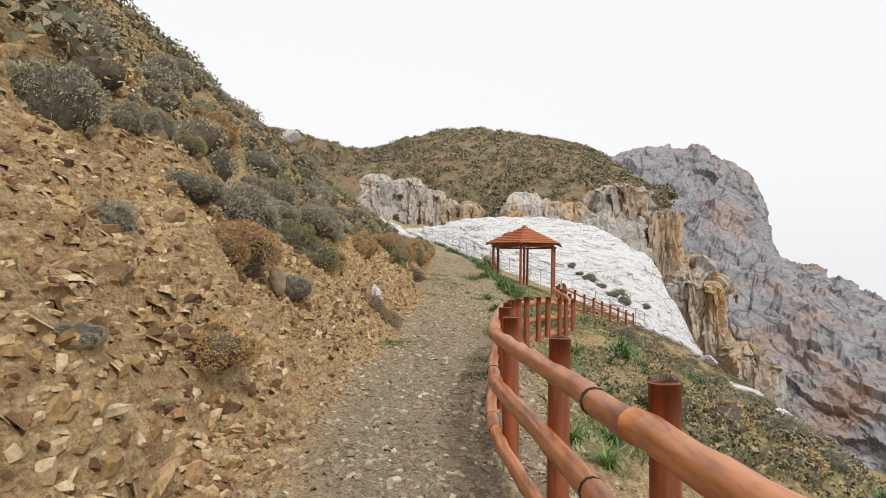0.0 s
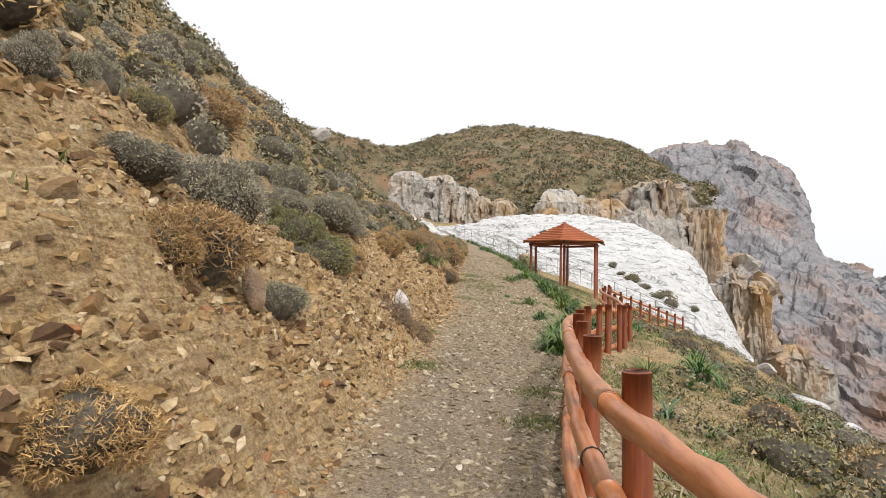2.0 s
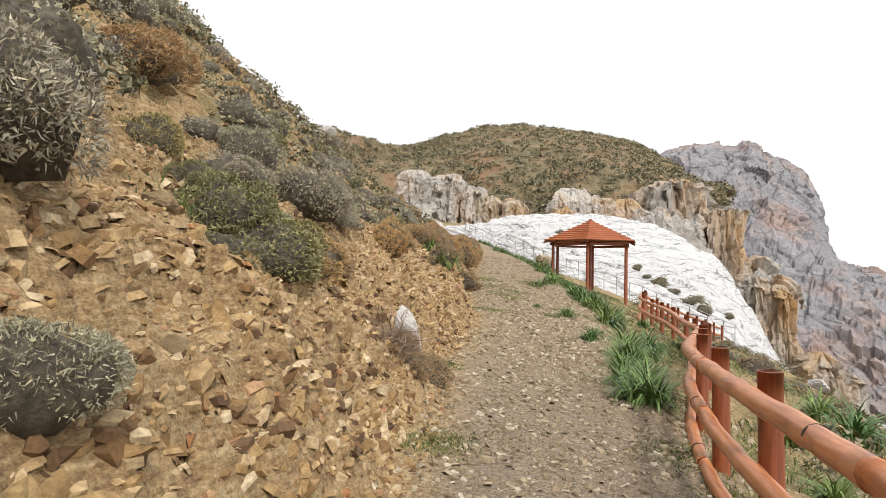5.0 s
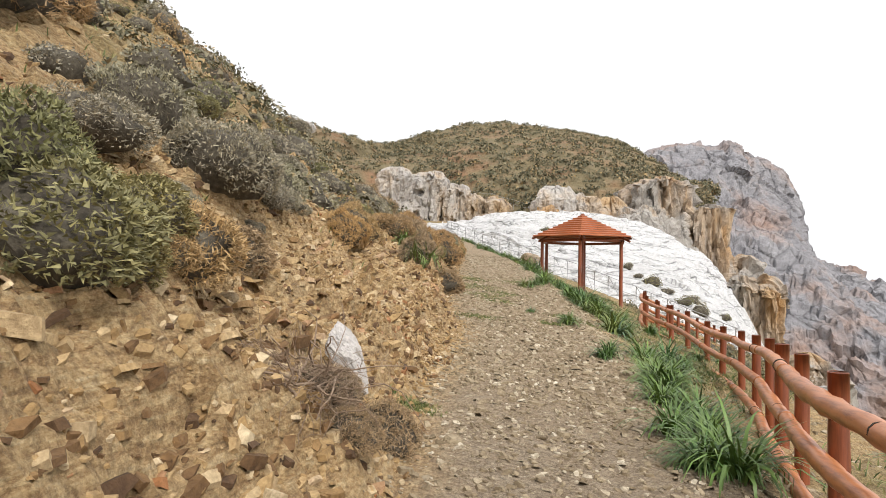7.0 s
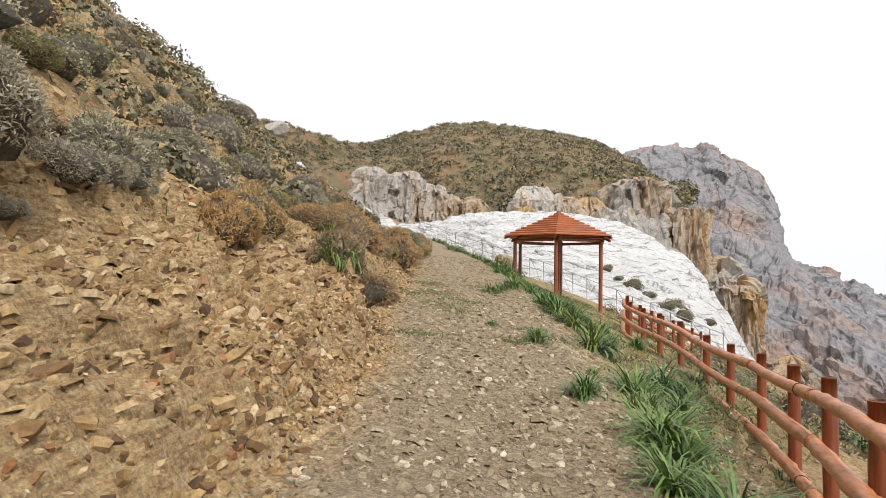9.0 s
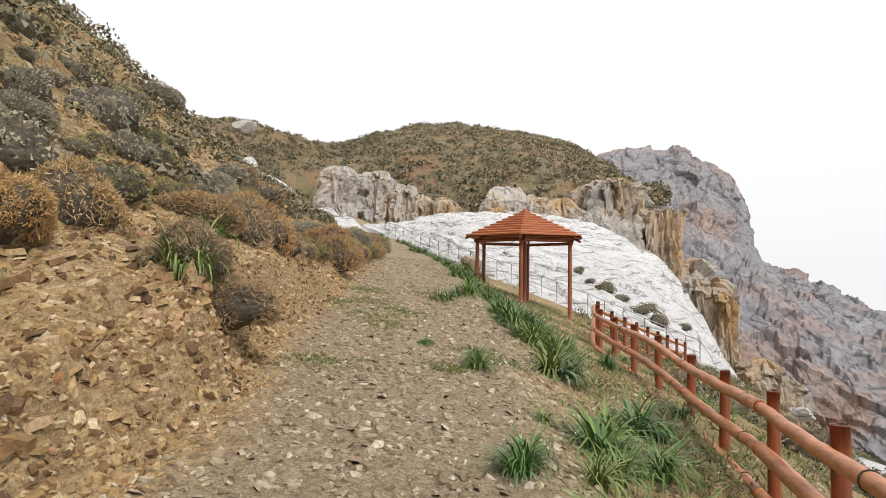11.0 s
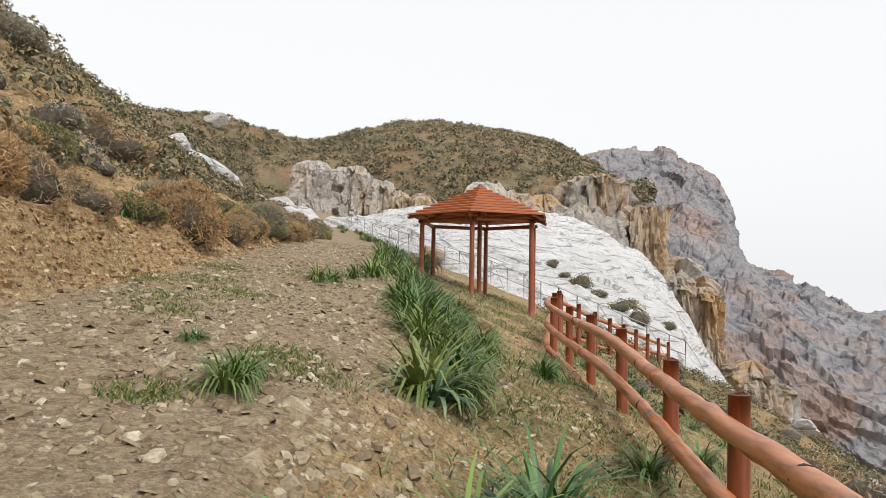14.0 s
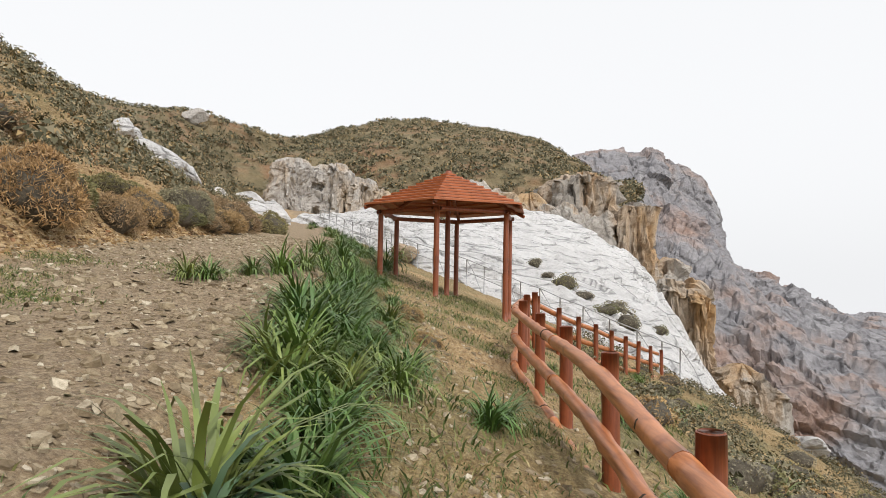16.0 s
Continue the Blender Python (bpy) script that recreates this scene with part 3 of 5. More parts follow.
def fence(name, spots, tops, label, seed, post_r=0.062, rail_r=0.056, side=-1):
    """Posts at the spots; three rails run past them on one side. All in metres."""
    spots = np.asarray(spots, float)
    root = thing(name, label, "fence")
    rng = np.random.RandomState(seed)
    way = np.gradient(spots, axis=0)
    way /= np.linalg.norm(way, axis=1, keepdims=True)
    off = np.stack([-way[:, 1], way[:, 0]], 1) * -side
    for n, ((x, y), top) in enumerate(zip(spots, tops)):
        low = float(ground_z(x, y)) - 0.15
        lean = rng.uniform(-0.02, 0.02, 2)
        r = post_r * rng.uniform(0.9, 1.12)
        pts = [(-lean[0] * (1 - f), -lean[1] * (1 - f), low - top + (top - low) * f) for f in np.linspace(0, 1, 7)]
        ob = part_mesh("post", log(pts, r, 12, seed * 100 + n, 0.05, "post", RED_POST, 0.96), root, "red-brown stained round post")
        ob.location = (x, y, top)
    for drop in (0.13, 0.47, 0.83):
        line = np.c_[spots + off * (post_r + rail_r * 0.9), np.array(tops) - drop * 1.08]
        starts = list(range(0, len(line) - 1, 2))
        for s in starts:
            piece = line[s:s + 3]
            if len(piece) < 2:
                continue
            count = 7 * (len(piece) - 1) + 1
            pts = catmull(line, 10 * (len(line) - 1) + 1)[10 * s:10 * (s + len(piece) - 1) + 1]
            pts = pts + rng.uniform(-0.006, 0.006, pts.shape) + 0.02 * np.sin(np.linspace(0, 3.1, len(pts)))[:, None] * rng.uniform(-1, 1, 3)
            mid = pts.mean(0)
            me = log(pts - mid, rail_r * rng.uniform(0.9, 1.1), 12, seed * 77 + s, 0.11, "rail", ORANGE_RAIL, rng.uniform(0.88, 1.1))
            ob = part_mesh("rail", me, root, "orange-brown varnished round rail")
            ob.location = mid
            # thin dark ring added in place of the joint line between butted rails
            band = log([(0, 0, 0), *(pts[1:2] - pts[0]) * 0.1], rail_r * 1.06, 12, 5, 0.0, "joint_ring", JOINT_DARK)
            part_mesh("joint_ring", band, ob, "added dark ring for a joint in the rail").location = pts[3] - mid
    return root


near_spots = np.c_[FENCE_X, FENCE_Y] * K
fence("path_fence", near_spots, np.array(FENCE_TOP) * K, "red-brown log post-and-rail fence along the path", 1)
f = np.linspace(0, 1, 9)
spots = np.c_[3.75 + 4.4 * f, 30.6 + 6.1 * f] * K
tops = (1.05 - 1.55 * f**0.9) * K
fence("lower_fence", spots, tops, "dark log post-and-rail fence above the gorge", 2)


# ---- gazebo ----
def gazebo():
    cx, cy, R, eave, apex = 2.12 * K, 34.6 * K, 1.72 * K, 3.02 * K, 3.93 * K
    root = thing("gazebo", "six-sided wooden gazebo with an orange boarded roof", "gazebo", at=(cx, cy, 0))
    turn = math.atan2(33.7 - 35.1, 1.936 - 2.16)
    corners = [(turn + n * math.pi / 3) for n in range(6)]
    feet = [(R * math.cos(a), R * math.sin(a)) for a in corners] + [(0, 0)]
    for n, (px, py) in enumerate(feet):
        low = float(ground_z(cx + px, cy + py)) - 0.1
        top = eave - 0.12 if n < 6 else apex - 0.3
        pts = [(0, 0, low + (top - low) * q - eave) for q in np.linspace(0, 1, 9)]
        ob = part_mesh("post", log(pts, 0.075, 12, 300 + n, 0.06, "post", RED_POST, 0.93), root, "round red-brown post")
        ob.location = (px, py, eave)
    for n in range(6):
        a, b = np.array((*feet[n], eave - 0.11)), np.array((*feet[(n + 1) % 6], eave - 0.11))
        pts = np.linspace(a + (a - b) * 0.06, b + (b - a) * 0.06, 6)
        me = log(pts - pts.mean(0), 0.06, 10, 320 + n, 0.04, "beam", RED_POST)
        part_mesh("beam", me, root, "red-brown ring beam").location = pts.mean(0)
    over = (2.13 * K) / R
    tip = np.array((0, 0, apex))
    for n in range(6):
        low = np.array((feet[n][0] * over, feet[n][1] * over, eave - 0.02))
        pts = np.linspace(low, tip - (0, 0, 0.05), 5)
        me = log(pts - pts.mean(0), 0.05, 8, 340 + n, 0.03, "rafter", RED_POST)
        part_mesh("rafter", me, root, "red-brown hip rafter").location = pts.mean(0)
        # lapped boards, each a thin slab across one side of the roof
        p, q = low, np.array((feet[(n + 1) % 6][0] * over, feet[(n + 1) % 6][1] * over, eave - 0.02))
        rows = 10
        for k in range(rows):
            f0, f1 = k / rows, min(1.0, (k + 1.25) / rows)
            lift = np.array((0, 0, 0.135))
            quad = [p + (tip - p) * f0 + lift, q + (tip - q) * f0 + lift, q + (tip - q) * f1 + lift * 0.45, p + (tip - p) * f1 + lift * 0.45]
            thick = np.array((0, 0, -0.05))
            mid = (quad[0] + quad[1]) / 2
            ax = (q - p) / np.linalg.norm(q - p)
            rot = Matrix(((ax[0], -ax[1], 0), (ax[1], ax[0], 0), (0, 0, 1)))
            inv = np.array(rot.inverted())
            verts = [inv @ (v - mid) for v in quad] + [inv @ (v + thick - mid) for v in quad]
            faces = [(0, 1, 2, 3), (7, 6, 5, 4), (0, 4, 5, 1), (1, 5, 6, 2), (2, 6, 7, 3), (3, 7, 4, 0)]
            ob = part_mesh("roof_board", mesh_of("roof_board", verts, faces, ROOF_WOOD), root)
            ob.matrix_basis = Matrix.Translation(mid) @ rot.to_4x4()
    cap = log([(0, 0, 0), (0, 0, 0.05), (0, 0, 0.12)], 0.16, 8, 361, 0.02, "roof_cap", RED_POST, 0.5)
    part_mesh("roof_cap", cap, root, "small pointed roof cap").location = (0, 0, apex + 0.01)
    return root


gazebo()


# ---- loose rock ----
def stone_material(name, stops):
    m, t, b = node_mat(name)
    each = tree_random(t)
    vec = place_of(t)
    fine = noise_tex(t, vec, 30, 6, 0.7)
    col = ramp(t, each, stops)
    col = mix(t, 0.75, col, ramp(t, fine, [(0.32, (0.42, 0.38, 0.33)), (0.6, (1, 1, 1))]), "MULTIPLY")
    blot = noise_tex(t, vec, 9, 5, 0.7)
    col = mix(t, 0.6, col, ramp(t, blot, [(0.35, (0.55, 0.47, 0.38)), (0.6, (1.1, 1.08, 1.04))]), "MULTIPLY")
    t.links.new(col, b.inputs["Base Color"])
    b.inputs["Roughness"].default_value = 0.9
    bumped(t, b, [(blot, 0.5, 0.04), (fine, 0.7, 0.015)])
    return m


def tree_random(t, objects=False):
    if objects:
        return t.nodes.new("ShaderNodeObjectInfo").outputs["Random"]
    return t.nodes.new("ShaderNodeNewGeometry").outputs["Random Per Island"]


GREY_STONE = stone_material("grey_buff_stone", [(0, (0.22, 0.17, 0.105)), (0.3, (0.32, 0.255, 0.165)), (0.65, (0.41, 0.34, 0.23)), (0.85, (0.52, 0.45, 0.33)), (1, (0.66, 0.60, 0.48))])
OCHRE_STONE = stone_material("ochre_shale", [(0, (0.10, 0.055, 0.026)), (0.2, (0.25, 0.145, 0.06)), (0.45, (0.40, 0.265, 0.115)), (0.7, (0.53, 0.38, 0.195)), (0.9, (0.68, 0.56, 0.37)), (1, (0.36, 0.155, 0.055))])


def turned_to(normals, yaw):
    """Frames whose third axis is the normal, turned by yaw."""
    n = normals / np.linalg.norm(normals, axis=1, keepdims=True)
    ref = np.stack([np.cos(yaw), np.sin(yaw), 0 * yaw], 1)
    a = ref - (ref * n).sum(1, keepdims=True) * n
    a /= np.linalg.norm(a, axis=1, keepdims=True)
    return np.stack([a, np.cross(n, a), n], 2)


def ground_normal(X, Y):
    e = 0.12
    dx = (ground_z(X + e, Y, False) - ground_z(X - e, Y, False)) / (2 * e)
    dy = (ground_z(X, Y + e, False) - ground_z(X, Y - e, False)) / (2 * e)
    return np.stack([-dx, -dy, np.ones_like(dx)], 1)


def flake_points(rng, count, long, flat):
    """Angular five-sided flakes, one unit in radius: count x 10 x 3."""
    ang = (np.arange(5) + rng.uniform(-0.38, 0.38, (count, 5))) * math.pi / 2.5
    rad = rng.uniform(0.65, 1.1, (count, 5))
    top = rng.uniform(0.7, 0.95, (count, 1))
    ring = np.stack([rad * np.cos(ang) * long[:, None], rad * np.sin(ang)], 2)
    lean = rng.uniform(-0.25, 0.25, (count, 1, 2))
    z = flat[:, None] * (1 + rng.uniform(-0.3, 0.3, (count, 5)))
    upper = np.concatenate([ring * top[..., None] + lean * flat[:, None, None], z[..., None]], 2)
    lower = np.concatenate([ring, -0.9 * z[..., None]], 2)
    return np.concatenate([upper, lower], 1)


FLAKE_FACES = [tuple(range(5))] + [(k + 5, (k + 1) % 5 + 5, (k + 1) % 5, k) for k in range(5)]


def scree(name, X, Y, size, material, label, seed, bedded=0.0, sunk=0.25, flat=(0.18, 0.5), longest=1.7):
    rng = np.random.RandomState(seed)
    n = len(X)
    normal = ground_normal(X, Y)
    normal = normal / np.linalg.norm(normal, axis=1, keepdims=True) + rng.normal(0, 0.34, (n, 3)) + bedded * np.array((-0.75, -0.2, 0.15))
    yaw = np.where(rng.rand(n) < bedded, 1.45 + rng.normal(0, 0.22, n), rng.uniform(0, 6.28, n))
    turn = turned_to(normal, yaw)
    pts = flake_points(rng, n, rng.uniform(1.0, longest, n), rng.uniform(*flat, n)) * size[:, None, None]
    pts = np.einsum("nij,nkj->nki", turn, pts)
    pts += np.stack([X, Y, surface_z(X, Y) + size * (0.22 - sunk)], 1)[:, None]
    faces = (np.arange(n)[:, None, None] * 10)
    out = (np.arange(n)[:, None] * 10 + np.arange(5)).tolist()
    sides = (faces + np.array(FLAKE_FACES[1:])).reshape(-1, 4).tolist()
    ob = new(name, mesh_of(name, pts.reshape(-1, 3), out + sides, material))
    return tagged(ob, label, "stones", kind="stuff")


def sizes(rng, n, low, high, power=3.0):
    return low + (high - low) * rng.rand(n) ** power


rng = np.random.RandomState(5)
n = 40000
Y = (2 + 34 * rng.rand(n) ** 1.15) * K
X = (np.interp(Y / K, AT, FOOT_X) + (np.interp(Y / K, AT, EDGE_X) - np.interp(Y / K, AT, FOOT_X) + np.interp(Y / K, [14, 18, 26, 32], [0.5, 1.7, 1.7, 0.6])) * rng.rand(n)) * K
keep = fbm(X * 0.9, Y * 0.9, 77) + 0.25 * np.sin(X * 1.3 + 2) + 0.9 * rng.rand(n) > 0.14
X, Y = X[keep], Y[keep]
scree("path_gravel", X, Y, sizes(rng, len(X), 0.007, 0.036, 3.0), GREY_STONE, "loose grey-buff stone chips trodden into the path", 6, 0.0, 0.06, (0.14, 0.45), 2.0)
n = 21000
Y = (1.5 + 31 * rng.rand(n) ** 1.25) * K
X = (np.interp(Y / K, AT, FOOT_X) + 0.15 - 3.3 * rng.rand(n) ** 1.2) * K
keep = rng.rand(n) < np.interp(Y / K, [16, 18.5], [1.0, 0.75])
X, Y = X[keep], Y[keep]
scree("bank_scree", X, Y, sizes(rng, len(X), 0.008, 0.045, 2.6), OCHRE_STONE, "broken ochre shale covering the bank above the path", 7, 0.75, 0.14, (0.16, 0.6), 2.2)
n = 11000
Y = (1.8 + 17.5 * rng.rand(n)) * K
X = (np.interp(Y / K, AT, FOOT_X) - 0.06 - 2.3 * rng.rand(n) ** 1.1) * K
keep = fbm(X * 0.7, Y * 0.7, 79) + 0.5 * rng.rand(n) > 0.05
X, Y = X[keep], Y[keep]
scree("bedrock_ledges", X, Y, sizes(rng, len(X), 0.016, 0.066, 2.6), OCHRE_STONE, "long tilted ledges of ochre bedrock in the bank", 10, 0.95, 0.22, (0.22, 0.6), 2.9)
n = 9000
Y = (14 + 18 * rng.rand(n)) * K
X = (np.interp(Y / K, AT, FOOT_X) + 0.06 - 0.42 * rng.rand(n)) * K
scree("cut_face_chips", X, Y, sizes(rng, n, 0.006, 0.036, 3.4), OCHRE_STONE, "small shale chips bedded in the cut brown bank", 13, 0.5, 0.1, (0.15, 0.5), 2.2)
n = 4200
Y = (13.5 + 13 * rng.rand(n)) * K
X = (np.interp(Y / K, AT, FOOT_X) + 0.1 + (np.interp(Y / K, AT, EDGE_X) - np.interp(Y / K, AT, FOOT_X) + 0.5) * rng.rand(n) ** 0.9) * K
keep = fbm(X * 0.7, Y * 0.7, 78) + 0.5 * rng.rand(n) > 0.08
X, Y = X[keep], Y[keep]
scree("path_stones", X, Y, sizes(rng, len(X), 0.012, 0.056, 3.4), GREY_STONE, "angular buff stones strewn over the wide part of the path", 12, 0.0, 0.08, (0.16, 0.5), 2.0)
n = 7000
Y = rng.uniform(1, 50, n) * K
X = (np.interp(Y / K, AT, FOOT_X) - 2.4 - 13 * rng.rand(n) ** 1.3) * K
scree("hillside_rubble", X, Y, sizes(rng, n, 0.025, 0.13, 3.0), OCHRE_STONE, "ochre rock rubble between shrubs on the hillside", 8, 0.5, 0.3, (0.2, 0.5))
n = 9000
Y = rng.uniform(-1, 36, n) * K
X = (np.interp(Y / K, AT, EDGE_X) + 0.1 + 3.2 * rng.rand(n) ** 1.9) * K
scree("verge_stones", X, Y, sizes(rng, n, 0.010, 0.055, 3.0), GREY_STONE, "small grey stones scattered over the grassy verge", 9)

# single stones
rng = np.random.RandomState(15)
flakes = []
for k in range(10):
    p = flake_points(rng, 1, rng.uniform(1.0, 1.7, 1), rng.uniform(0.2, 0.4, 1))[0]
    flakes.append(mesh_of("flat_stone", p, FLAKE_FACES + [tuple(range(9, 4, -1))], GREY_STONE))
for k in range(190):
    y = rng.uniform(2.5, 27)
    lo, hi = np.interp(y, AT, FOOT_X), np.interp(y, AT, EDGE_X)
    x = lo + (hi - lo + 0.6) * rng.beta(1.2, 1.0)
    size = 0.03 + 0.055 * rng.rand() ** 2.2
    X, Y = np.array([x * K]), np.array([y * K])
    turn = turned_to(ground_normal(X, Y) + rng.normal(0, 0.12, (1, 3)), rng.uniform(0, 6.28, 1))[0]
    ob = new("flat_stone", flakes[k % 10])
    ob.matrix_basis = Matrix.LocRotScale((X[0], Y[0], float(surface_z(X, Y)[0]) + 0.12 * size), Matrix(turn.tolist()).to_quaternion(), (size,) * 3)
    tagged(ob, "flat angular stone lying loose on the gravel path", "stone", "loose stones on the path")


bank_flakes = [mesh_of("shale_stone", flake_points(rng, 1, rng.uniform(1.2, 2.2, 1), rng.uniform(0.2, 0.45, 1))[0], FLAKE_FACES + [tuple(range(9, 4, -1))], OCHRE_STONE) for k in range(10)]
for k in range(260):
    y = rng.uniform(2.5, 17)
    x = float(np.interp(y, AT, FOOT_X)) + 0.05 - 2.1 * rng.rand() ** 1.2
    size = 0.025 + 0.045 * rng.rand() ** 3
    X, Y = np.array([x * K]), np.array([y * K])
    turn = turned_to(ground_normal(X, Y) + rng.normal(0, 0.3, (1, 3)), 1.15 + rng.normal(0, 0.4, 1))[0]
    ob = new("shale_stone", bank_flakes[k % 10])
    ob.matrix_basis = Matrix.LocRotScale((X[0], Y[0], float(surface_z(X, Y)[0]) + 0.02 * size), Matrix(turn.tolist()).to_quaternion(), (size, size, size * rng.uniform(0.8, 1.6)))
    tagged(ob, "angular ochre shale stone on the broken bank", "stone", "shale stones on the bank")


def boulder(name, at, size, turn, material, label, seed, cuts=16, category="boulder", fine=3):
    """A rock cut by random planes."""
    rng = np.random.RandomState(seed)
    bm = bmesh.new()
    bmesh.ops.create_icosphere(bm, subdivisions=fine, radius=1)
    planes = rng.normal(0, 1, (cuts, 3))
    planes /= np.linalg.norm(planes, axis=1, keepdims=True)
    depth = rng.uniform(0.48, 0.9, cuts)
    for v in bm.verts:
        d = np.array(v.co)
        lim = np.min(np.where(planes @ d > 0.05, depth / np.maximum(planes @ d, 0.05), 9.0))
        r = min(1.0, lim) + 0.05 * noise.noise(Vector(d) * 5) + 0.03 * noise.noise(Vector(d) * 13)
        v.co = Vector(d * r)
    me = bpy.data.meshes.new(name)
    bm.to_mesh(me)
    bm.free()
    me.materials.append(material)
    ob = new(name, me)
    ob.matrix_basis = Matrix.LocRotScale(at, Euler([radians(a) for a in turn]), size)
    return tagged(ob, label, category)


def on_ground(x, y, up=0.0):
    return (x * K, y * K, float(surface_z(x * K, y * K)) + up)


PALE_ROCK = rock_material("pale_speckled_rock", [(0.35, (0.30, 0.25, 0.19)), (0.45, (0.58, 0.54, 0.50)), (0.75, (0.72, 0.68, 0.65))], 0.16, (0.36, 0.28, 0.18), (1, 1, 1), 0.7, (0, 0, 0), 0, 0.4, 0.58)
BROWN_ROCK = rock_material("brown_weathered_rock", [(0.3, (0.25, 0.19, 0.12)), (0.55, (0.40, 0.31, 0.21)), (0.8, (0.52, 0.44, 0.33))], 0.5, (0.30, 0.16, 0.07), (1, 1, 2), 0.7)
boulder("leaning_rock", (-1.75 * K, 11.85 * K, 1.08 * K), (0.16, 0.18, 0.31), (8, -38, 0), PALE_ROCK, "pale pink-white rock leaning in dead twigs", 401, 14, fine=5)
boulder("leaning_slab", (-2.0 * K, 7.05 * K, 1.42 * K), (0.10, 0.045, 0.25), (-12, -14, 30), BROWN_ROCK, "upright pale grey-brown slab on the bank", 402, 7, fine=4)
boulder("boulder", on_ground(0.6, 46.0, 0.45), (0.85, 0.7, 0.75), (10, 5, 40), BROWN_ROCK, "rough brown boulder behind the metal railing", 403)
for k, (x, y, r) in enumerate([(-2.55, 9.7, 0.16), (-2.2, 9.9, 0.13), (-2.75, 9.3, 0.2), (-1.9, 13.3, 0.14), (-2.5, 11.9, 0.2), (-2.15, 12.9, 0.16), (-2.3, 5.4, 0.22), (-1.75, 5.7, 0.16), (-1.7, 8.6, 0.17), (-2.1, 8.4, 0.2),
                              (-1.65, 15.9, 0.12), (-2.9, 13.2, 0.22), (-1.4, 6.9, 0.14), (-1.5, 3.6, 0.18), (-1.9, 3.9, 0.24), (-3.4, 7.2, 0.3), (-3.9, 9.0, 0.34), (-4.6, 12.0, 0.4), (-2.6, 17.6, 0.2), (-3.4, 12.6, 0.26)]):
    boulder("rock", on_ground(x, y, 0.0), (r * 0.7, r * 0.55, r * 0.4), (14 * math.sin(k), 24, 40 * k), OCHRE_ROCK, "angular ochre-brown rock set in the bank", 410 + k, 12, "rock")
for k, (x, y, r) in enumerate([(12.6, 33.2, 0.9), (13.8, 31.6, 0.8), (11.8, 36.0, 0.8)]):
    boulder("limestone_block", on_ground(x, y, 0.1), (r * 1.7, r * 1.2, r * 0.55), (10, 22, 50 * k), WHITE_ROCK, "white limestone block showing through the slope", 440 + k, 34)


for k, (x, y, r) in enumerate([(-9.6, 45, 0.9), (-8.8, 46.2, 0.7), (-10.6, 43.6, 0.8), (-8.2, 47.6, 0.6), (-7.7, 52, 0.7), (-7.4, 55, 0.8), (-9.4, 58, 0.9), (-8.6, 60, 0.7), (-11.5, 46.5, 0.6)]):
    boulder("pale_outcrop", on_ground(x, y, 0.15 * r), (r * 2.1, r * 1.4, r * 1.25), (8, 20, 70 * k), WHITE_ROCK, "pale limestone outcrop among scrub on the slope", 460 + k, 22)


boulder("boulder", (-39.3 * K, 128 * K, 28.4 * K), (2.6, 2.2, 2.0), (5, 10, 20), CLIFF_ROCK, "small grey rock knob on the crest of the ridge", 480, 14)


# ---- shrubs ----
def leaf_material(name, stops, rough=0.7, objects=True):
    m, t, b = node_mat(name)
    each, every = tree_random(t, True), tree_random(t)
    col = ramp(t, each, stops) if objects else ramp(t, every, stops)
    col = mix(t, 0.75, col, ramp(t, every, [(0, (0.45, 0.45, 0.45)), (0.6, (1, 1, 1)), (1, (1.5, 1.45, 1.3))]), "MULTIPLY")
    t.links.new(col, b.inputs["Base Color"])
    b.inputs["Roughness"].default_value = rough
    return m


GREY_LEAF = leaf_material("grey_green_twigs", [(0, (0.29, 0.265, 0.20)), (0.35, (0.34, 0.30, 0.225)), (0.7, (0.30, 0.285, 0.175)), (1, (0.37, 0.315, 0.25))])
BROWN_LEAF = leaf_material("brown_twigs", [(0, (0.40, 0.25, 0.11)), (0.5, (0.38, 0.265, 0.145)), (1, (0.32, 0.235, 0.145))])
GREEN_LEAF = leaf_material("olive_leaves", [(0, (0.19, 0.19, 0.08)), (0.5, (0.31, 0.25, 0.10)), (1, (0.21, 0.205, 0.095))])
OCHRE_LEAF = leaf_material("ochre_twigs", [(0, (0.47, 0.30, 0.125)), (1, (0.42, 0.30, 0.15))])
# woody inside of the shrubs, its colour darkened to stand for shade between twigs
CORE_SHADE = rock_material("shaded_woody_core", [(0.3, (0.04, 0.032, 0.022)), (0.5, (0.09, 0.075, 0.052)), (0.7, (0.16, 0.14, 0.10))], 0.06)
STRAP_LEAF = leaf_material("strap_leaf_green", [(0, (0.07, 0.155, 0.032)), (0.35, (0.14, 0.215, 0.045)), (0.65, (0.06, 0.14, 0.038)), (0.85, (0.15, 0.205, 0.05)), (1, (0.18, 0.215, 0.055))], 0.5)
GRASS_LEAF = leaf_material("verge_grass", [(0, (0.075, 0.125, 0.025)), (0.5, (0.15, 0.19, 0.05)), (0.8, (0.21, 0.21, 0.08)), (1, (0.33, 0.27, 0.14))], 0.6, False)


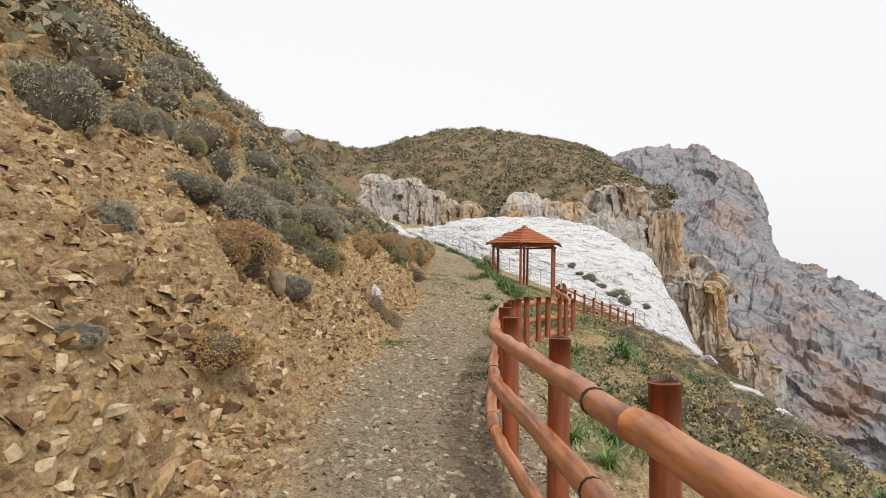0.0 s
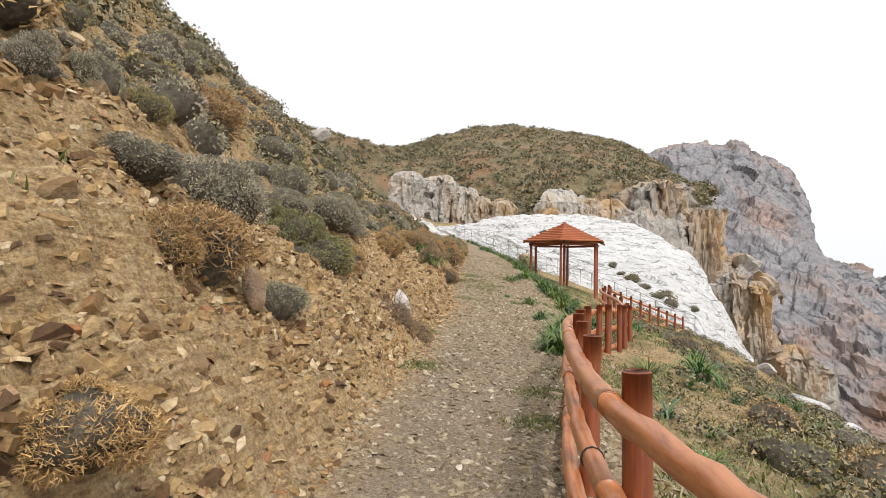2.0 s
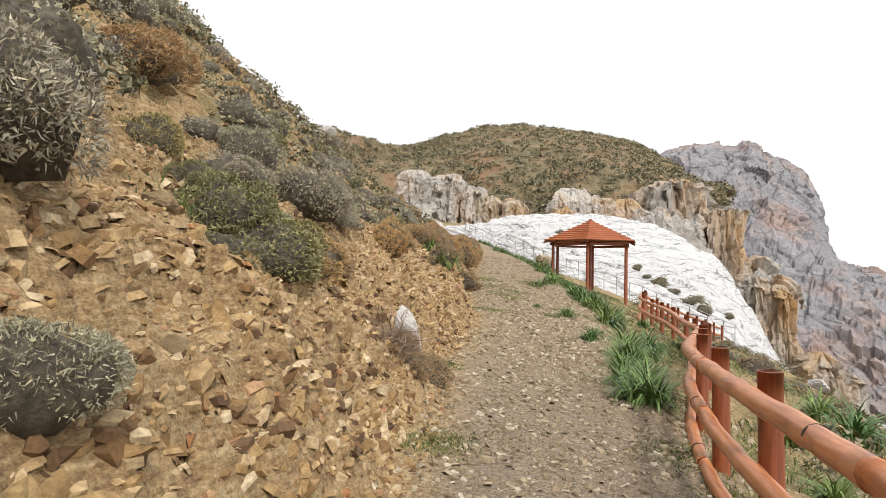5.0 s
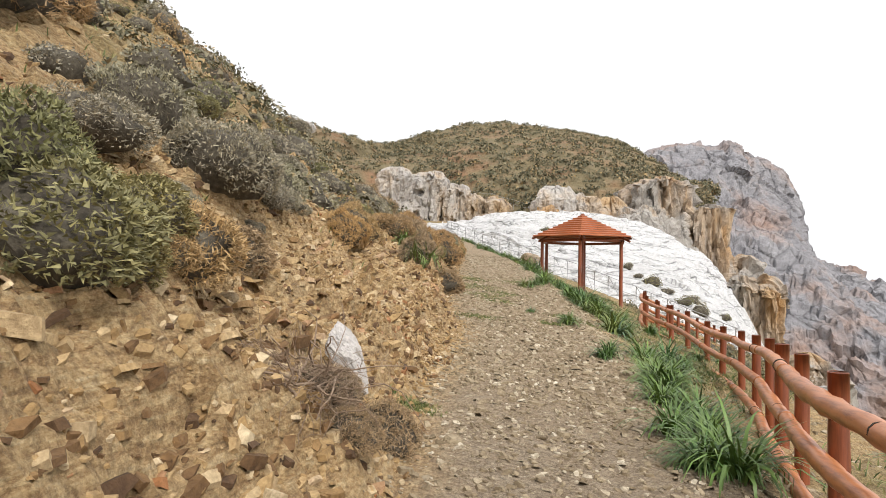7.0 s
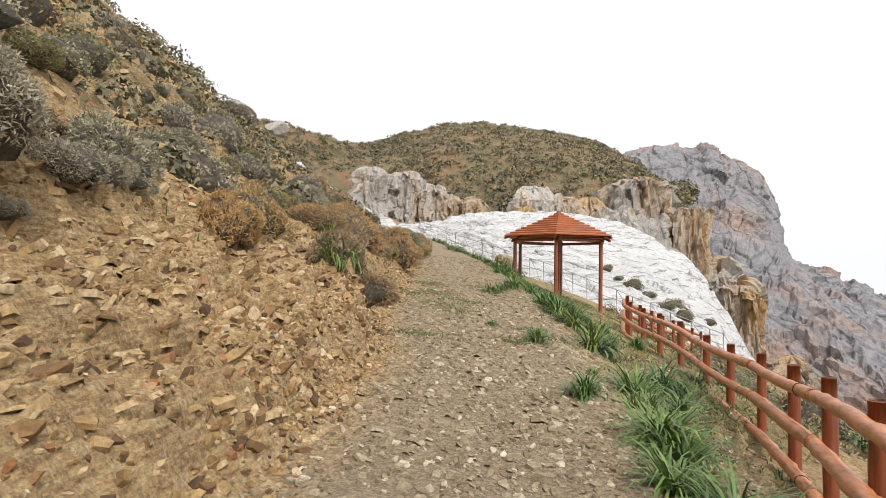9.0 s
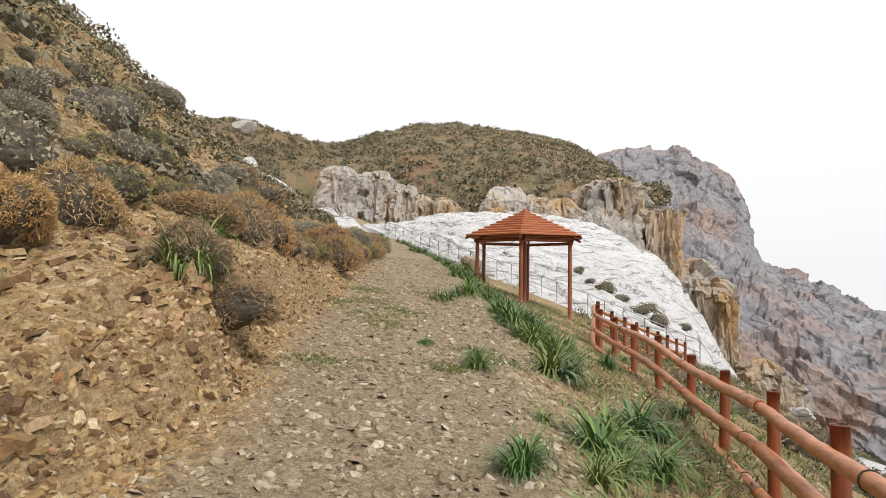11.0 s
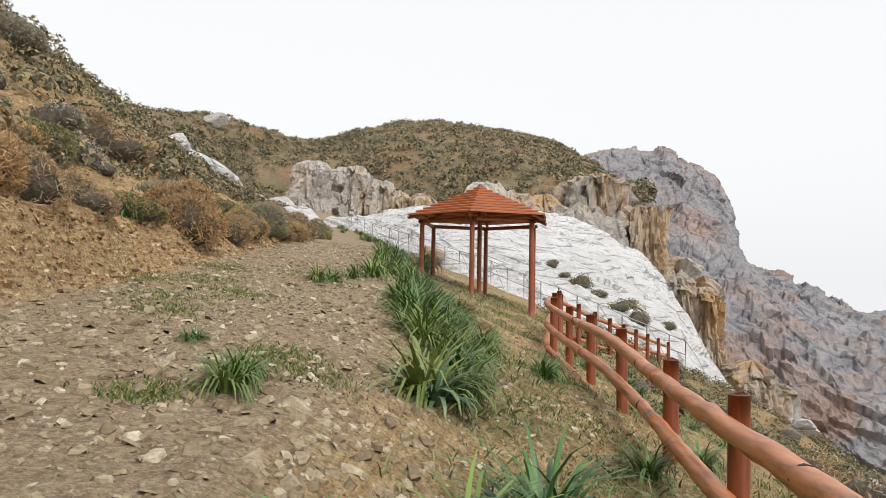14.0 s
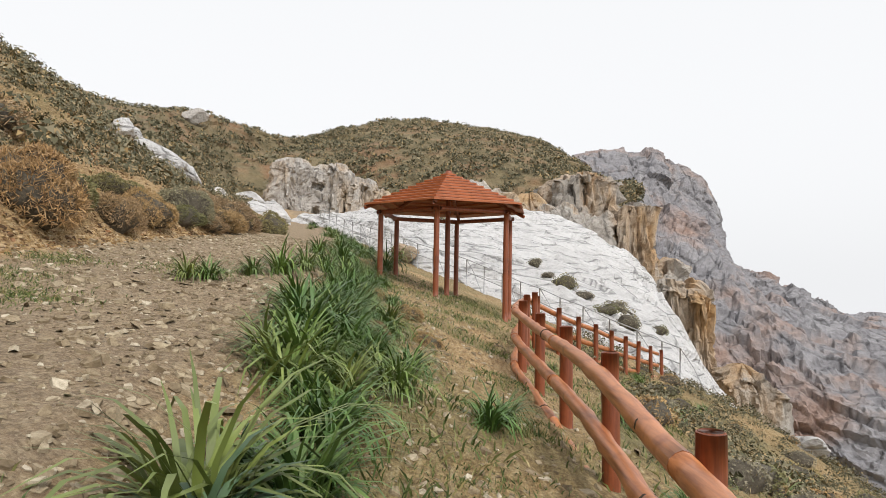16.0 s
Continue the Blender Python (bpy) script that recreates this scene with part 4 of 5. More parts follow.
def cushion(seed, blades, long=0.2, wide=0.016, tall=0.75, lobes=16, bristle=0.75):
    """Two meshes of a cushion shrub of radius 1: a solid heart, coloured dark for the shade inside, and the fine twigs
    over its many rounded heads.
    """
    rng = np.random.RandomState(seed)
    squash = np.array([1, 1, tall])
    heads = rng.normal(0, 1, (lobes, 3))
    heads[:, 2] = np.abs(heads[:, 2]) - 0.15
    heads /= np.linalg.norm(heads, axis=1, keepdims=True)
    size = rng.uniform(0.27, 0.46, lobes)
    heads = heads * (rng.uniform(0.9, 1.05, lobes) - size)[:, None] * squash
    pick = rng.randint(0, lobes, blades * 2)
    d = rng.normal(0, 1, (blades * 2, 3)) + heads[pick] * 1.1
    d /= np.linalg.norm(d, axis=1, keepdims=True)
    root = heads[pick] + d * (size[pick] * rng.uniform(0.8, 1.0, blades * 2))[:, None]
    gap = np.min(np.linalg.norm(root[:, None] - heads[None], axis=2) / size[None], axis=1)
    keep = np.where((gap > 0.72) & (root[:, 2] > -0.32))[0][:blades]
    root, d = root[keep], d[keep]
    n = len(root)
    grow = d + rng.normal(0, bristle, (n, 3)) + (0, 0, 0.15)
    grow /= np.linalg.norm(grow, axis=1, keepdims=True)
    length = long * rng.uniform(0.5, 1.3, n)
    across = np.cross(grow, rng.normal(0, 1, (n, 3)))
    across /= np.linalg.norm(across, axis=1, keepdims=True)
    w = wide * rng.uniform(0.6, 1.5, n)[:, None]
    low, tip = root - grow * (length * 0.35)[:, None], root + grow * (length * 0.65)[:, None]
    pts = np.stack([low + across * w, tip, low - across * w], 1)
    twigs = (pts.reshape(-1, 3), (np.arange(n)[:, None] * 3 + np.arange(3)).tolist())
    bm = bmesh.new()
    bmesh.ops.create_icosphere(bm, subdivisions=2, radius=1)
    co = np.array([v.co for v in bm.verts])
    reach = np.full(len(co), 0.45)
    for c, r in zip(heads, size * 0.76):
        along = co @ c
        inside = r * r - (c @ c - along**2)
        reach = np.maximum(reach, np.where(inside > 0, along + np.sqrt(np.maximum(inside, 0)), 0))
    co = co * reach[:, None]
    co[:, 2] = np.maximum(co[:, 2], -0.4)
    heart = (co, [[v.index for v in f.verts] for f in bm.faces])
    bm.free()
    return heart, twigs


CUSHIONS = {}
for kind, leaf, long, wide, tall, bristle in (("grey", GREY_LEAF, 0.085, 0.0085, 0.85, 0.75), ("brown", BROWN_LEAF, 0.15, 0.0075, 0.9, 0.9), ("green", GREEN_LEAF, 0.075, 0.011, 0.8, 0.85), ("ochre", OCHRE_LEAF, 0.13, 0.008, 0.85, 0.95)):
    for fine, blades in ((True, 7000), (False, 900)):
        for k in range(3):
            heart, twigs = cushion(500 + k + 10 * len(CUSHIONS), blades, long, wide * 1.2 if fine else wide * 3.1, tall, 18, bristle)
            CUSHIONS[kind, fine, k] = (mesh_of("heart", *heart, CORE_SHADE, False), mesh_of("twigs", *twigs, leaf))
SHRUB_WORDS = {"grey": "rounded grey-green cushion shrub on the stony slope", "brown": "dry brown twiggy bush on the bank", "green": "low olive-green shrub on the stony slope", "ochre": "small dry ochre bush among the stones"}


def shrub(x, y, r, kind, fine, k, z=None, name="shrub", label=""):
    at = on_ground(x, y, -0.05 * r) if z is None else (x * K, y * K, z * K)
    root = thing(name, label or SHRUB_WORDS[kind], "shrub", at=at)
    root.rotation_euler = (0, 0, k * 1.7 + x * 3)
    root.scale = (r * K, r * K, r * K * (0.9 + 0.2 * math.sin(x * 7 + y)))
    heart, twigs = CUSHIONS[kind, fine, k % 3]
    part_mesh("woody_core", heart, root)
    part_mesh("foliage", twigs, root)
    return root


START_SHRUBS = [
    (-2.3, 6.69, 0.53, "brown"), (-2.31, 6.37, 0.28, "ochre"), (-2.87, 8.07, 0.54, "grey"), (-3.0, 7.04, 0.41, "grey"), (-5.8, 13.67, 0.81, "brown"),
    (-4.63, 10.2, 0.4, "grey"), (-4.37, 13.93, 0.62, "grey"), (-2.68, 10.35, 0.59, "green"), (-2.96, 12.58, 0.48, "brown"), (-1.93, 7.35, 0.27, "grey"),
    (-3.74, 15.78, 0.59, "grey"), (-3.19, 17.68, 0.53, "ochre"), (-3.55, 8.13, 0.28, "green"), (-3.91, 10.96, 0.36, "green"), (-3.44, 10.88, 0.3, "green"),
    (-3.16, 5.1, 0.45, "grey"), (-7.76, 12.17, 0.78, "grey"), (-1.61, 4.63, 0.3, "ochre"), (-2.33, 4.54, 0.25, "grey"), (-3.43, 6.53, 0.28, "grey"),
    (-3.53, 7.33, 0.29, "grey"), (-6.25, 14.84, 0.77, "brown"), (-1.57, 3.03, 0.13, "grey")]
MIDDLE_SHRUBS = [
    (-2.72, 10.95, 0.5, "green"), (-2.6, 11.4, 0.46, "ochre"), (-2.95, 10.5, 0.5, "green"),
    (-2.54, 10.72, 0.34, "green"), (-2.5, 11.05, 0.26, "ochre"), (-3.9, 12.51, 0.55, "grey"), (-3.4, 13.7, 0.56, "grey"), (-3.41, 15.05, 0.36, "grey"),
    (-3.4, 12.88, 0.25, "grey"), (-3.01, 16.6, 0.4, "ochre"), (-3.21, 13.97, 0.16, "grey"), (-4.82, 19.35, 0.52, "grey"), (-5.19, 16.78, 0.4, "green"),
    (-3.34, 14.63, 0.33, "grey"), (-3.39, 15.38, 0.34, "grey"), (-4.68, 18.37, 0.55, "grey"), (-4.25, 15.58, 0.36, "brown"), (-1.95, 17.9, 0.5, "brown"),
    (-2.12, 17.55, 0.43, "brown"), (-8.29, 29.81, 0.78, "grey"), (-3.7, 20.59, 0.33, "green"), (-4.32, 24.3, 0.47, "ochre")]
BANK_SHRUBS = [
    (-2.98, 19.8, 0.58, "brown"), (-2.88, 20.45, 0.62, "brown"), (-2.8, 21.07, 0.65, "brown"), (-2.74, 24.19, 0.49, "green"), (-2.84, 26.33, 0.59, "green"),
    (-3.08, 33.11, 0.7, "ochre"), (-3.54, 39.24, 0.76, "green"), (-3.2, 20.24, 0.43, "ochre"), (-5.59, 23.64, 0.5, "green"), (-3.32, 26.52, 0.61, "grey"),
    (-2.65, 25.69, 0.72, "brown"), (-3.15, 31.24, 0.66, "grey"), (-3.53, 34.6, 1.06, "brown"), (-4.54, 41.7, 0.69, "green"), (-5.19, 27.68, 1.07, "brown"),
    (-3.46, 29.05, 0.55, "green")]
VERGE_SHRUBS = [(-2.76, 21.9, 0.52, "brown"), (-2.76, 22.9, 0.5, "brown"), (-2.62, 27.4, 0.5, "brown"), (-2.78, 28.7, 0.55, "ochre"), (-2.72, 30.0, 0.5, "green"), (-2.95, 32.0, 0.5, "brown"), (1.75, 25.5, 0.22, "ochre"), (1.5, 26.6, 0.24, "ochre"), (1.3, 24.3, 0.18, "brown"), (1.0, 27.6, 0.2, "ochre"), (1.2, 20.4, 0.12, "brown"), (-3.3, 32.2, 0.6, "brown"), (-3.5, 34.6, 0.7, "brown"), (-5.1, 42, 0.56, "green"), (-4.9, 19.3, 0.5, "grey"), (-4.0, 22.5, 0.6, "grey"), (-4.2, 24.6, 0.55, "green")]
KEY_SHRUBS = START_SHRUBS + MIDDLE_SHRUBS + BANK_SHRUBS + VERGE_SHRUBS
for k, (x, y, r, kind) in enumerate(KEY_SHRUBS):
    shrub(x, y, r, kind, True, k)

rng = np.random.RandomState(31)
taken = [(x, y, r) for x, y, r, _ in KEY_SHRUBS]
far_scrub = []
lone = 0
for k in range(4200):
    y = rng.uniform(0.5, 62)
    away = 1.7 + 17 * rng.rand() ** 1.3
    x = float(np.interp(y, AT, FOOT_X)) - away
    r = rng.uniform(0.22, 0.66) * (1.0 if away < 9 else 1.3)
    if (y > 27 and rng.rand() < 0.4) or y < 18 and away < 2.3 or any((x - a) ** 2 + (y - b) ** 2 < (0.54 * (r + c)) ** 2 for a, b, c in taken):
        continue
    taken.append((x, y, r))
    if y < 27 and away < 8 and y > 3 and lone < 150:
        lone += 1
        shrub(x, y, r, rng.choice(["grey", "grey", "grey", "green", "green", "brown", "ochre"], p=[0.22, 0.2, 0.2, 0.13, 0.1, 0.1, 0.05]), False, k)
    else:
        far_scrub.append((x, y, r))
# shrubs on the outer slope, past the fence
for k in range(150):
    y = rng.uniform(8, 38)
    x = float(np.interp(y, FENCE_Y, FENCE_X)) + 1.0 + 9.5 * rng.rand()
    if x > 5 + (y - 9) * 0.36 or rng.rand() < 0.35 or (y > 30.5 and x < 4.2):
        continue
    r = rng.uniform(0.2, 0.5)
    shrub(x, y, r, rng.choice(["grey", "brown", "green", "ochre"], p=[0.4, 0.25, 0.25, 0.1]), False, k, label="low grey-brown bush on the outer slope")


def blobs(name, X, Y, Z, R, label, seed, blades=40, blade_w=0.22):
    """Far scrub: many low rounded cushions of small leaf clumps, joined."""
    rng = np.random.RandomState(seed)
    n = len(X)
    d = rng.normal(0, 1, (n, blades, 3))
    d[..., 2] = np.abs(d[..., 2])
    d /= np.linalg.norm(d, axis=2, keepdims=True)
    lump = 1 + 0.18 * np.sin(d[..., 0] * 5 + rng.uniform(0, 6, (n, 1))) * np.sin(d[..., 1] * 5 + rng.uniform(0, 6, (n, 1)))
    base = d * (R[:, None] * rng.uniform(0.78, 1.0, (n, blades)) * lump)[..., None] * (1, 1, 0.8)
    side = np.cross(d + rng.normal(0, 0.5, d.shape), rng.normal(0, 1, d.shape))
    side /= np.linalg.norm(side, axis=2, keepdims=True)
    w = (R[:, None] * rng.uniform(0.5, 1.1, (n, blades)) * blade_w)[..., None]
    other = np.cross(d, side) + d * rng.uniform(-0.2, 0.6, (n, blades, 1))
    pts = np.stack([base - side * w, base + side * w, base + other * w * 1.5], 2)
    pts += np.stack([X, Y, Z], 1)[:, None, None]
    m = n * blades
    tris = np.arange(m)[:, None] * 3 + (0, 1, 2)
    return tagged(new(name, mesh_of(name, pts.reshape(-1, 3), tris.tolist(), FAR_LEAF)), label, "scrub", kind="stuff")


FAR_LEAF = leaf_material("far_scrub_leaves", [(0, (0.075, 0.078, 0.035)), (0.4, (0.14, 0.128, 0.068)), (0.8, (0.21, 0.185, 0.12)), (1, (0.27, 0.19, 0.09))], 0.8, False)
fx, fy, fr = np.array(far_scrub).T
blobs("hillside_scrub", fx * K, fy * K, surface_z(fx * K, fy * K), fr * K, "grey-green scrub covering the upper hillside", 41, 140, 0.125)


n = 800
oy = rng.uniform(6, 40, n)
ox = np.interp(oy, FENCE_Y, FENCE_X) + 0.9 + 10 * rng.rand(n) ** 0.9
keep = (ox < 6.5 + (oy - 6) * 0.34) & ~((oy > 30) & (ox < 4.4))
ox, oy = ox[keep], oy[keep]
blobs("outer_slope_scrub", ox * K, oy * K, surface_z(ox * K, oy * K) - 0.02, rng.uniform(0.14, 0.42, len(ox)) * K, "low grey-brown scrub over the outer slope", 44, 150, 0.10)


def scrub_on(name, P, cols, count, low, high, label, seed):
    rng = np.random.RandomState(seed)
    i, j = rng.randint(0, P.shape[0], count), rng.randint(int(P.shape[1] * cols[0]), int(P.shape[1] * cols[1]), count)
    at = P[i, j] + rng.uniform(-0.6, 0.6, (count, 3)) * (1, 1, 0)
    blobs(name, at[:, 0], at[:, 1], at[:, 2] - 0.1, rng.uniform(low, high, count), label, seed, 26, 0.30)


scrub_on("dome_scrub", DOME, (0.05, 0.82), 3600, 0.5, 1.3, "dark low scrub dotted over the rounded hill", 42)
scrub_on("ridge_scrub", RIDGE, (0.05, 0.82), 1700, 0.5, 1.2, "dark low scrub dotted over the ridge", 43)

# bushes rooted in cracks of the white slab
tree_xy = SLAB.reshape(-1, 3)


def slab_z(x, y):
    return float(tree_xy[np.argmin((tree_xy[:, 0] - x * K) ** 2 + (tree_xy[:, 1] - y * K) ** 2), 2]) / K


for k, (x, y, r) in enumerate([(8.9, 44.0, 0.8), (7.1, 45.2, 0.62), (7.7, 44.6, 0.5), (8.1, 42.6, 0.6), (8.7, 41.8, 0.5), (10.4, 43.6, 0.42), (6.2, 47.5, 0.4), (2.0, 58, 0.5), (6.6, 46.4, 0.36)]):
    shrub(x, y, r, "green" if k % 2 else "grey", False, k, slab_z(x, y) + 0.02, "crevice_bush", "dark green bush rooted in a crack of white rock")


# ---- dead twigs and bare roots round the leaning rock ----
def root_clump(at):
    rng = np.random.RandomState(71)
    wood = rock_material("bare_grey_root", [(0.3, (0.20, 0.13, 0.085)), (0.7, (0.42, 0.31, 0.21))], 0.06)
    root = thing("root_clump", "tangle of bare brown roots and dead twigs below a rock", "roots", at=at)
    for k in range(190):
        a = rng.uniform(1.6, 6.2)
        long = rng.uniform(0.3, 0.7) * (1.25 if k < 26 else 0.85)
        p, way, pts = np.array((rng.normal(0, 0.1), rng.normal(0, 0.12), rng.uniform(-0.1, 0.12))), np.array((math.cos(a), math.sin(a), rng.uniform(-0.7, 0.9))), []
        for q in range(8):
            pts.append(p.copy())
            way = way + rng.normal(0, 0.42, 3) + (0, 0, -0.12)
            way /= np.linalg.norm(way)
            p = p + way * long / 7
            lowest = float(surface_z(at[0] + p[0], at[1] + p[1])) - at[2] + 0.01
            p[2] = max(p[2], lowest)
        part_mesh("root" if k < 22 else "twig", log(pts, rng.uniform(0.004, 0.010) if k < 22 else 0.0028, 5, 720 + k, 0.1, "root", wood, 0.35, False), root)
    return root


root_clump((-1.76 * K, 11.35 * K, float(surface_z(-1.74 * K, 11.5 * K)) + 0.14))
shrub(-1.55, 12.05, 0.27, "brown", True, 1, None, "dead_bush", "dead grey-brown twiggy bush beside a pale rock")
shrub(-1.84, 11.55, 0.27, "brown", True, 0, None, "dead_bush", "dead grey-brown twiggy bush beside a pale rock")
shrub(-1.62, 11.3, 0.2, "brown", True, 2, None, "dead_bush", "dead grey-brown twiggy bush beside a pale rock")


# ---- strap-leaved plants and grass ----
def strap_tuft(seed, leaves, long, wide, droop):
    rng = np.random.RandomState(seed)
    verts, faces = [], []
    for k in range(leaves):
        a = rng.uniform(0, 6.28)
        out, up = np.array((math.cos(a), math.sin(a), 0)), np.array((0, 0, 1.0))
        lean = rng.uniform(0.15, 1.0)
        length, w = long * rng.uniform(0.55, 1.1), wide * rng.uniform(0.7, 1.2)
        p = out * rng.uniform(0, 0.10) + rng.normal(0, 0.03, 3) * (1, 1, 0)
        pitch = math.pi / 2 - lean * 0.8
        turn_rate = droop * rng.uniform(0.6, 1.5) * (0.5 + lean)
        side = np.cross(out, up)
        base = len(verts)
        for q in range(5):
            f = q / 4
            half = w * (1 - f**2.5) * (0.6 + 0.4 * min(1, f * 4)) + 0.001
            verts.extend([p - side * half, p + side * half])
            p = p + (out * math.cos(pitch) + up * math.sin(pitch)) * length / 4
            pitch -= turn_rate / 4
        for q in range(4):
            b = base + 2 * q
            faces.append((b, b + 1, b + 3, b + 2))
    return mesh_of("strap_leaf_plant", verts, faces, STRAP_LEAF, False)


TUFTS = [strap_tuft(600 + k, 100, 0.64, 0.0115, 2.2) for k in range(5)]
BROAD = [strap_tuft(620 + k, 34, 0.62, 0.030, 2.8) for k in range(2)]
for me in BROAD:
    me.materials[0] = leaf_material("broad_grey_green_leaf", [(0, (0.075, 0.14, 0.07)), (1, (0.11, 0.17, 0.085))], 0.45)


def tuft(x, y, r, k, broad=False, label="dark green clump of long arching strap leaves"):
    ob = new("strap_leaf_plant", (BROAD if broad else TUFTS)[k % (2 if broad else 5)])
    ob.matrix_basis = Matrix.LocRotScale(on_ground(x, y, -0.01), Euler((0, 0, k * 2.1)), (r * K,) * 3)
    return tagged(ob, label, "plant", "strap-leaved plants by the path")


NEAR_TUFTS = [
    (0.58, 12.31, 0.94, 0), (0.42, 12.43, 0.73, 0), (0.39, 13.16, 0.75, 0), (0.77, 15.17, 0.99, 0), (1.07, 17.5, 1.01, 0), (1.12, 20.51, 1.22, 0),
    (0.34, 16.2, 0.52, 0), (-0.07, 25.29, 0.6, 0), (0.17, 19.66, 0.42, 0), (0.92, 23.27, 1.2, 0), (0.2, 45.66, 1.69, 0), (2.75, 13.13, 1.12, 0),
    (1.77, 12.23, 0.83, 0), (3.0, 14.57, 0.94, 0), (1.47, 9.64, 0.52, 1), (-2.88, 9.76, 0.29, 0), (-2.72, 10.36, 0.31, 0)]
MIDDLE_TUFTS = [
    (0.76, 14.73, 0.73, 0), (1.58, 17.72, 0.91, 0), (1.14, 17.38, 0.75, 0), (0.41, 16.35, 0.57, 0), (1.36, 20.89, 0.96, 0), (1.04, 23.8, 1.07, 0),
    (0.2, 19.4, 0.52, 0), (-0.25, 24.5, 0.6, 0), (-1.98, 17.35, 0.72, 0), (-2.1, 17.25, 0.65, 0), (-3.74, 20.84, 0.62, 0)]
VERGE_TUFTS = [
    (1.7, 18.88, 1.04, 0), (1.37, 18.57, 0.86, 0), (1.94, 18.88, 0.62, 0), (0.67, 17.71, 0.36, 0), (1.09, 18.0, 0.49, 0), (1.19, 20.38, 0.75, 1),
    (1.4, 21.73, 0.83, 0), (1.07, 22.29, 0.91, 0), (0.88, 23.11, 0.83, 0), (0.64, 24.11, 0.81, 0), (0.19, 19.22, 0.55, 0), (-0.38, 20.31, 0.26, 0),
    (-0.42, 24.41, 0.6, 0), (2.24, 22.68, 0.65, 0), (2.52, 20.12, 0.6, 0), (0.14, 25.72, 0.94, 0), (-2.56, 19.09, 0.83, 0), (-2.65, 23.94, 0.75, 0)]
GAZEBO_TUFTS = [
    (1.3, 21.1, 0.6, 0), (1.13, 20.95, 0.52, 1), (1.35, 21.52, 0.87, 0), (1.07, 21.96, 0.87, 0), (1.25, 23.07, 0.98, 0), (0.79, 23.52, 0.76, 0),
    (0.91, 25.28, 0.98, 0), (-0.42, 20.27, 0.25, 0), (2.36, 23.02, 0.56, 0), (0.2, 26.73, 0.84, 0), (0.09, 30.76, 1.18, 0), (0.47, 36.28, 1.65, 0),
    (1.32, 20.75, 0.42, 1)]
for k, (x, y, r, broad) in enumerate(NEAR_TUFTS + MIDDLE_TUFTS + VERGE_TUFTS + GAZEBO_TUFTS):
    if broad:
        tuft(x, y, r, k, True, "broad-leaved grey-green plant with spreading leaves")
    else:
        tuft(x, y, r, k)
rng = np.random.RandomState(62)
for k in range(40):
    y = 20.8 + 6.6 * rng.rand()
    x = np.interp(y, [20.4, 22, 24, 27.4], [1.18, 1.22, 0.98, 0.6]) + rng.normal(0, 0.17)
    tuft(float(x), y, rng.uniform(0.42, 0.75), k)
for k in range(14):
    y = 12.3 + 5 * rng.rand()
    tuft(0.5 + 0.12 * (y - 12.3) + rng.normal(0, 0.1), y, rng.uniform(0.5, 0.75), k)
rng = np.random.RandomState(63)
for k in range(150):
    y = 22.6 + 38 * rng.rand() ** 1.5
    mid = np.interp(y, [15, 19, 20.5, 23, 25, 28, 31, 36, 45, 62], [1.0, 1.2, 1.4, 1.35, 1.0, 0.6, 0.3, -0.2, -1.6, -5.4])
    x = mid + rng.normal(0, 0.2 + 0.014 * max(0, y - 22))
    tuft(float(x), float(y), rng.uniform(0.5, 0.85), k)
for k in range(70):
    y = rng.uniform(5, 36)
    x = float(np.interp(y, FENCE_Y, FENCE_X)) + 0.3 + 4.5 * rng.rand() ** 1.3
    if 31 < y and x < 5:
        continue
    tuft(x, y, rng.uniform(0.35, 0.65), k, False, "small green clump of strap leaves past the fence")


def grass(name, X, Y, height, label, seed):
    rng = np.random.RandomState(seed)
    n = len(X)
    a = rng.uniform(0, 6.28, n)
    side = np.stack([np.cos(a), np.sin(a), 0 * a], 1) * (0.0035 + 0.05 * height)[:, None]
    lean = rng.normal(0, 0.45, (n, 3)) * (1, 1, 0)
    root = np.stack([X, Y, surface_z(X, Y) - 0.01], 1)
    mid = root + (lean * 0.5 + (0, 0, 0.6)) * height[:, None]
    tip = root + (lean * 1.4 + (0, 0, 1)) * height[:, None]
    pts = np.stack([root - side, root + side, mid + side * 0.8, tip, mid - side * 0.8], 1)
    faces = (np.arange(n)[:, None] * 5 + np.arange(5)).tolist()
    return tagged(new(name, mesh_of(name, pts.reshape(-1, 3), faces, GRASS_LEAF)), label, "grass", kind="stuff")


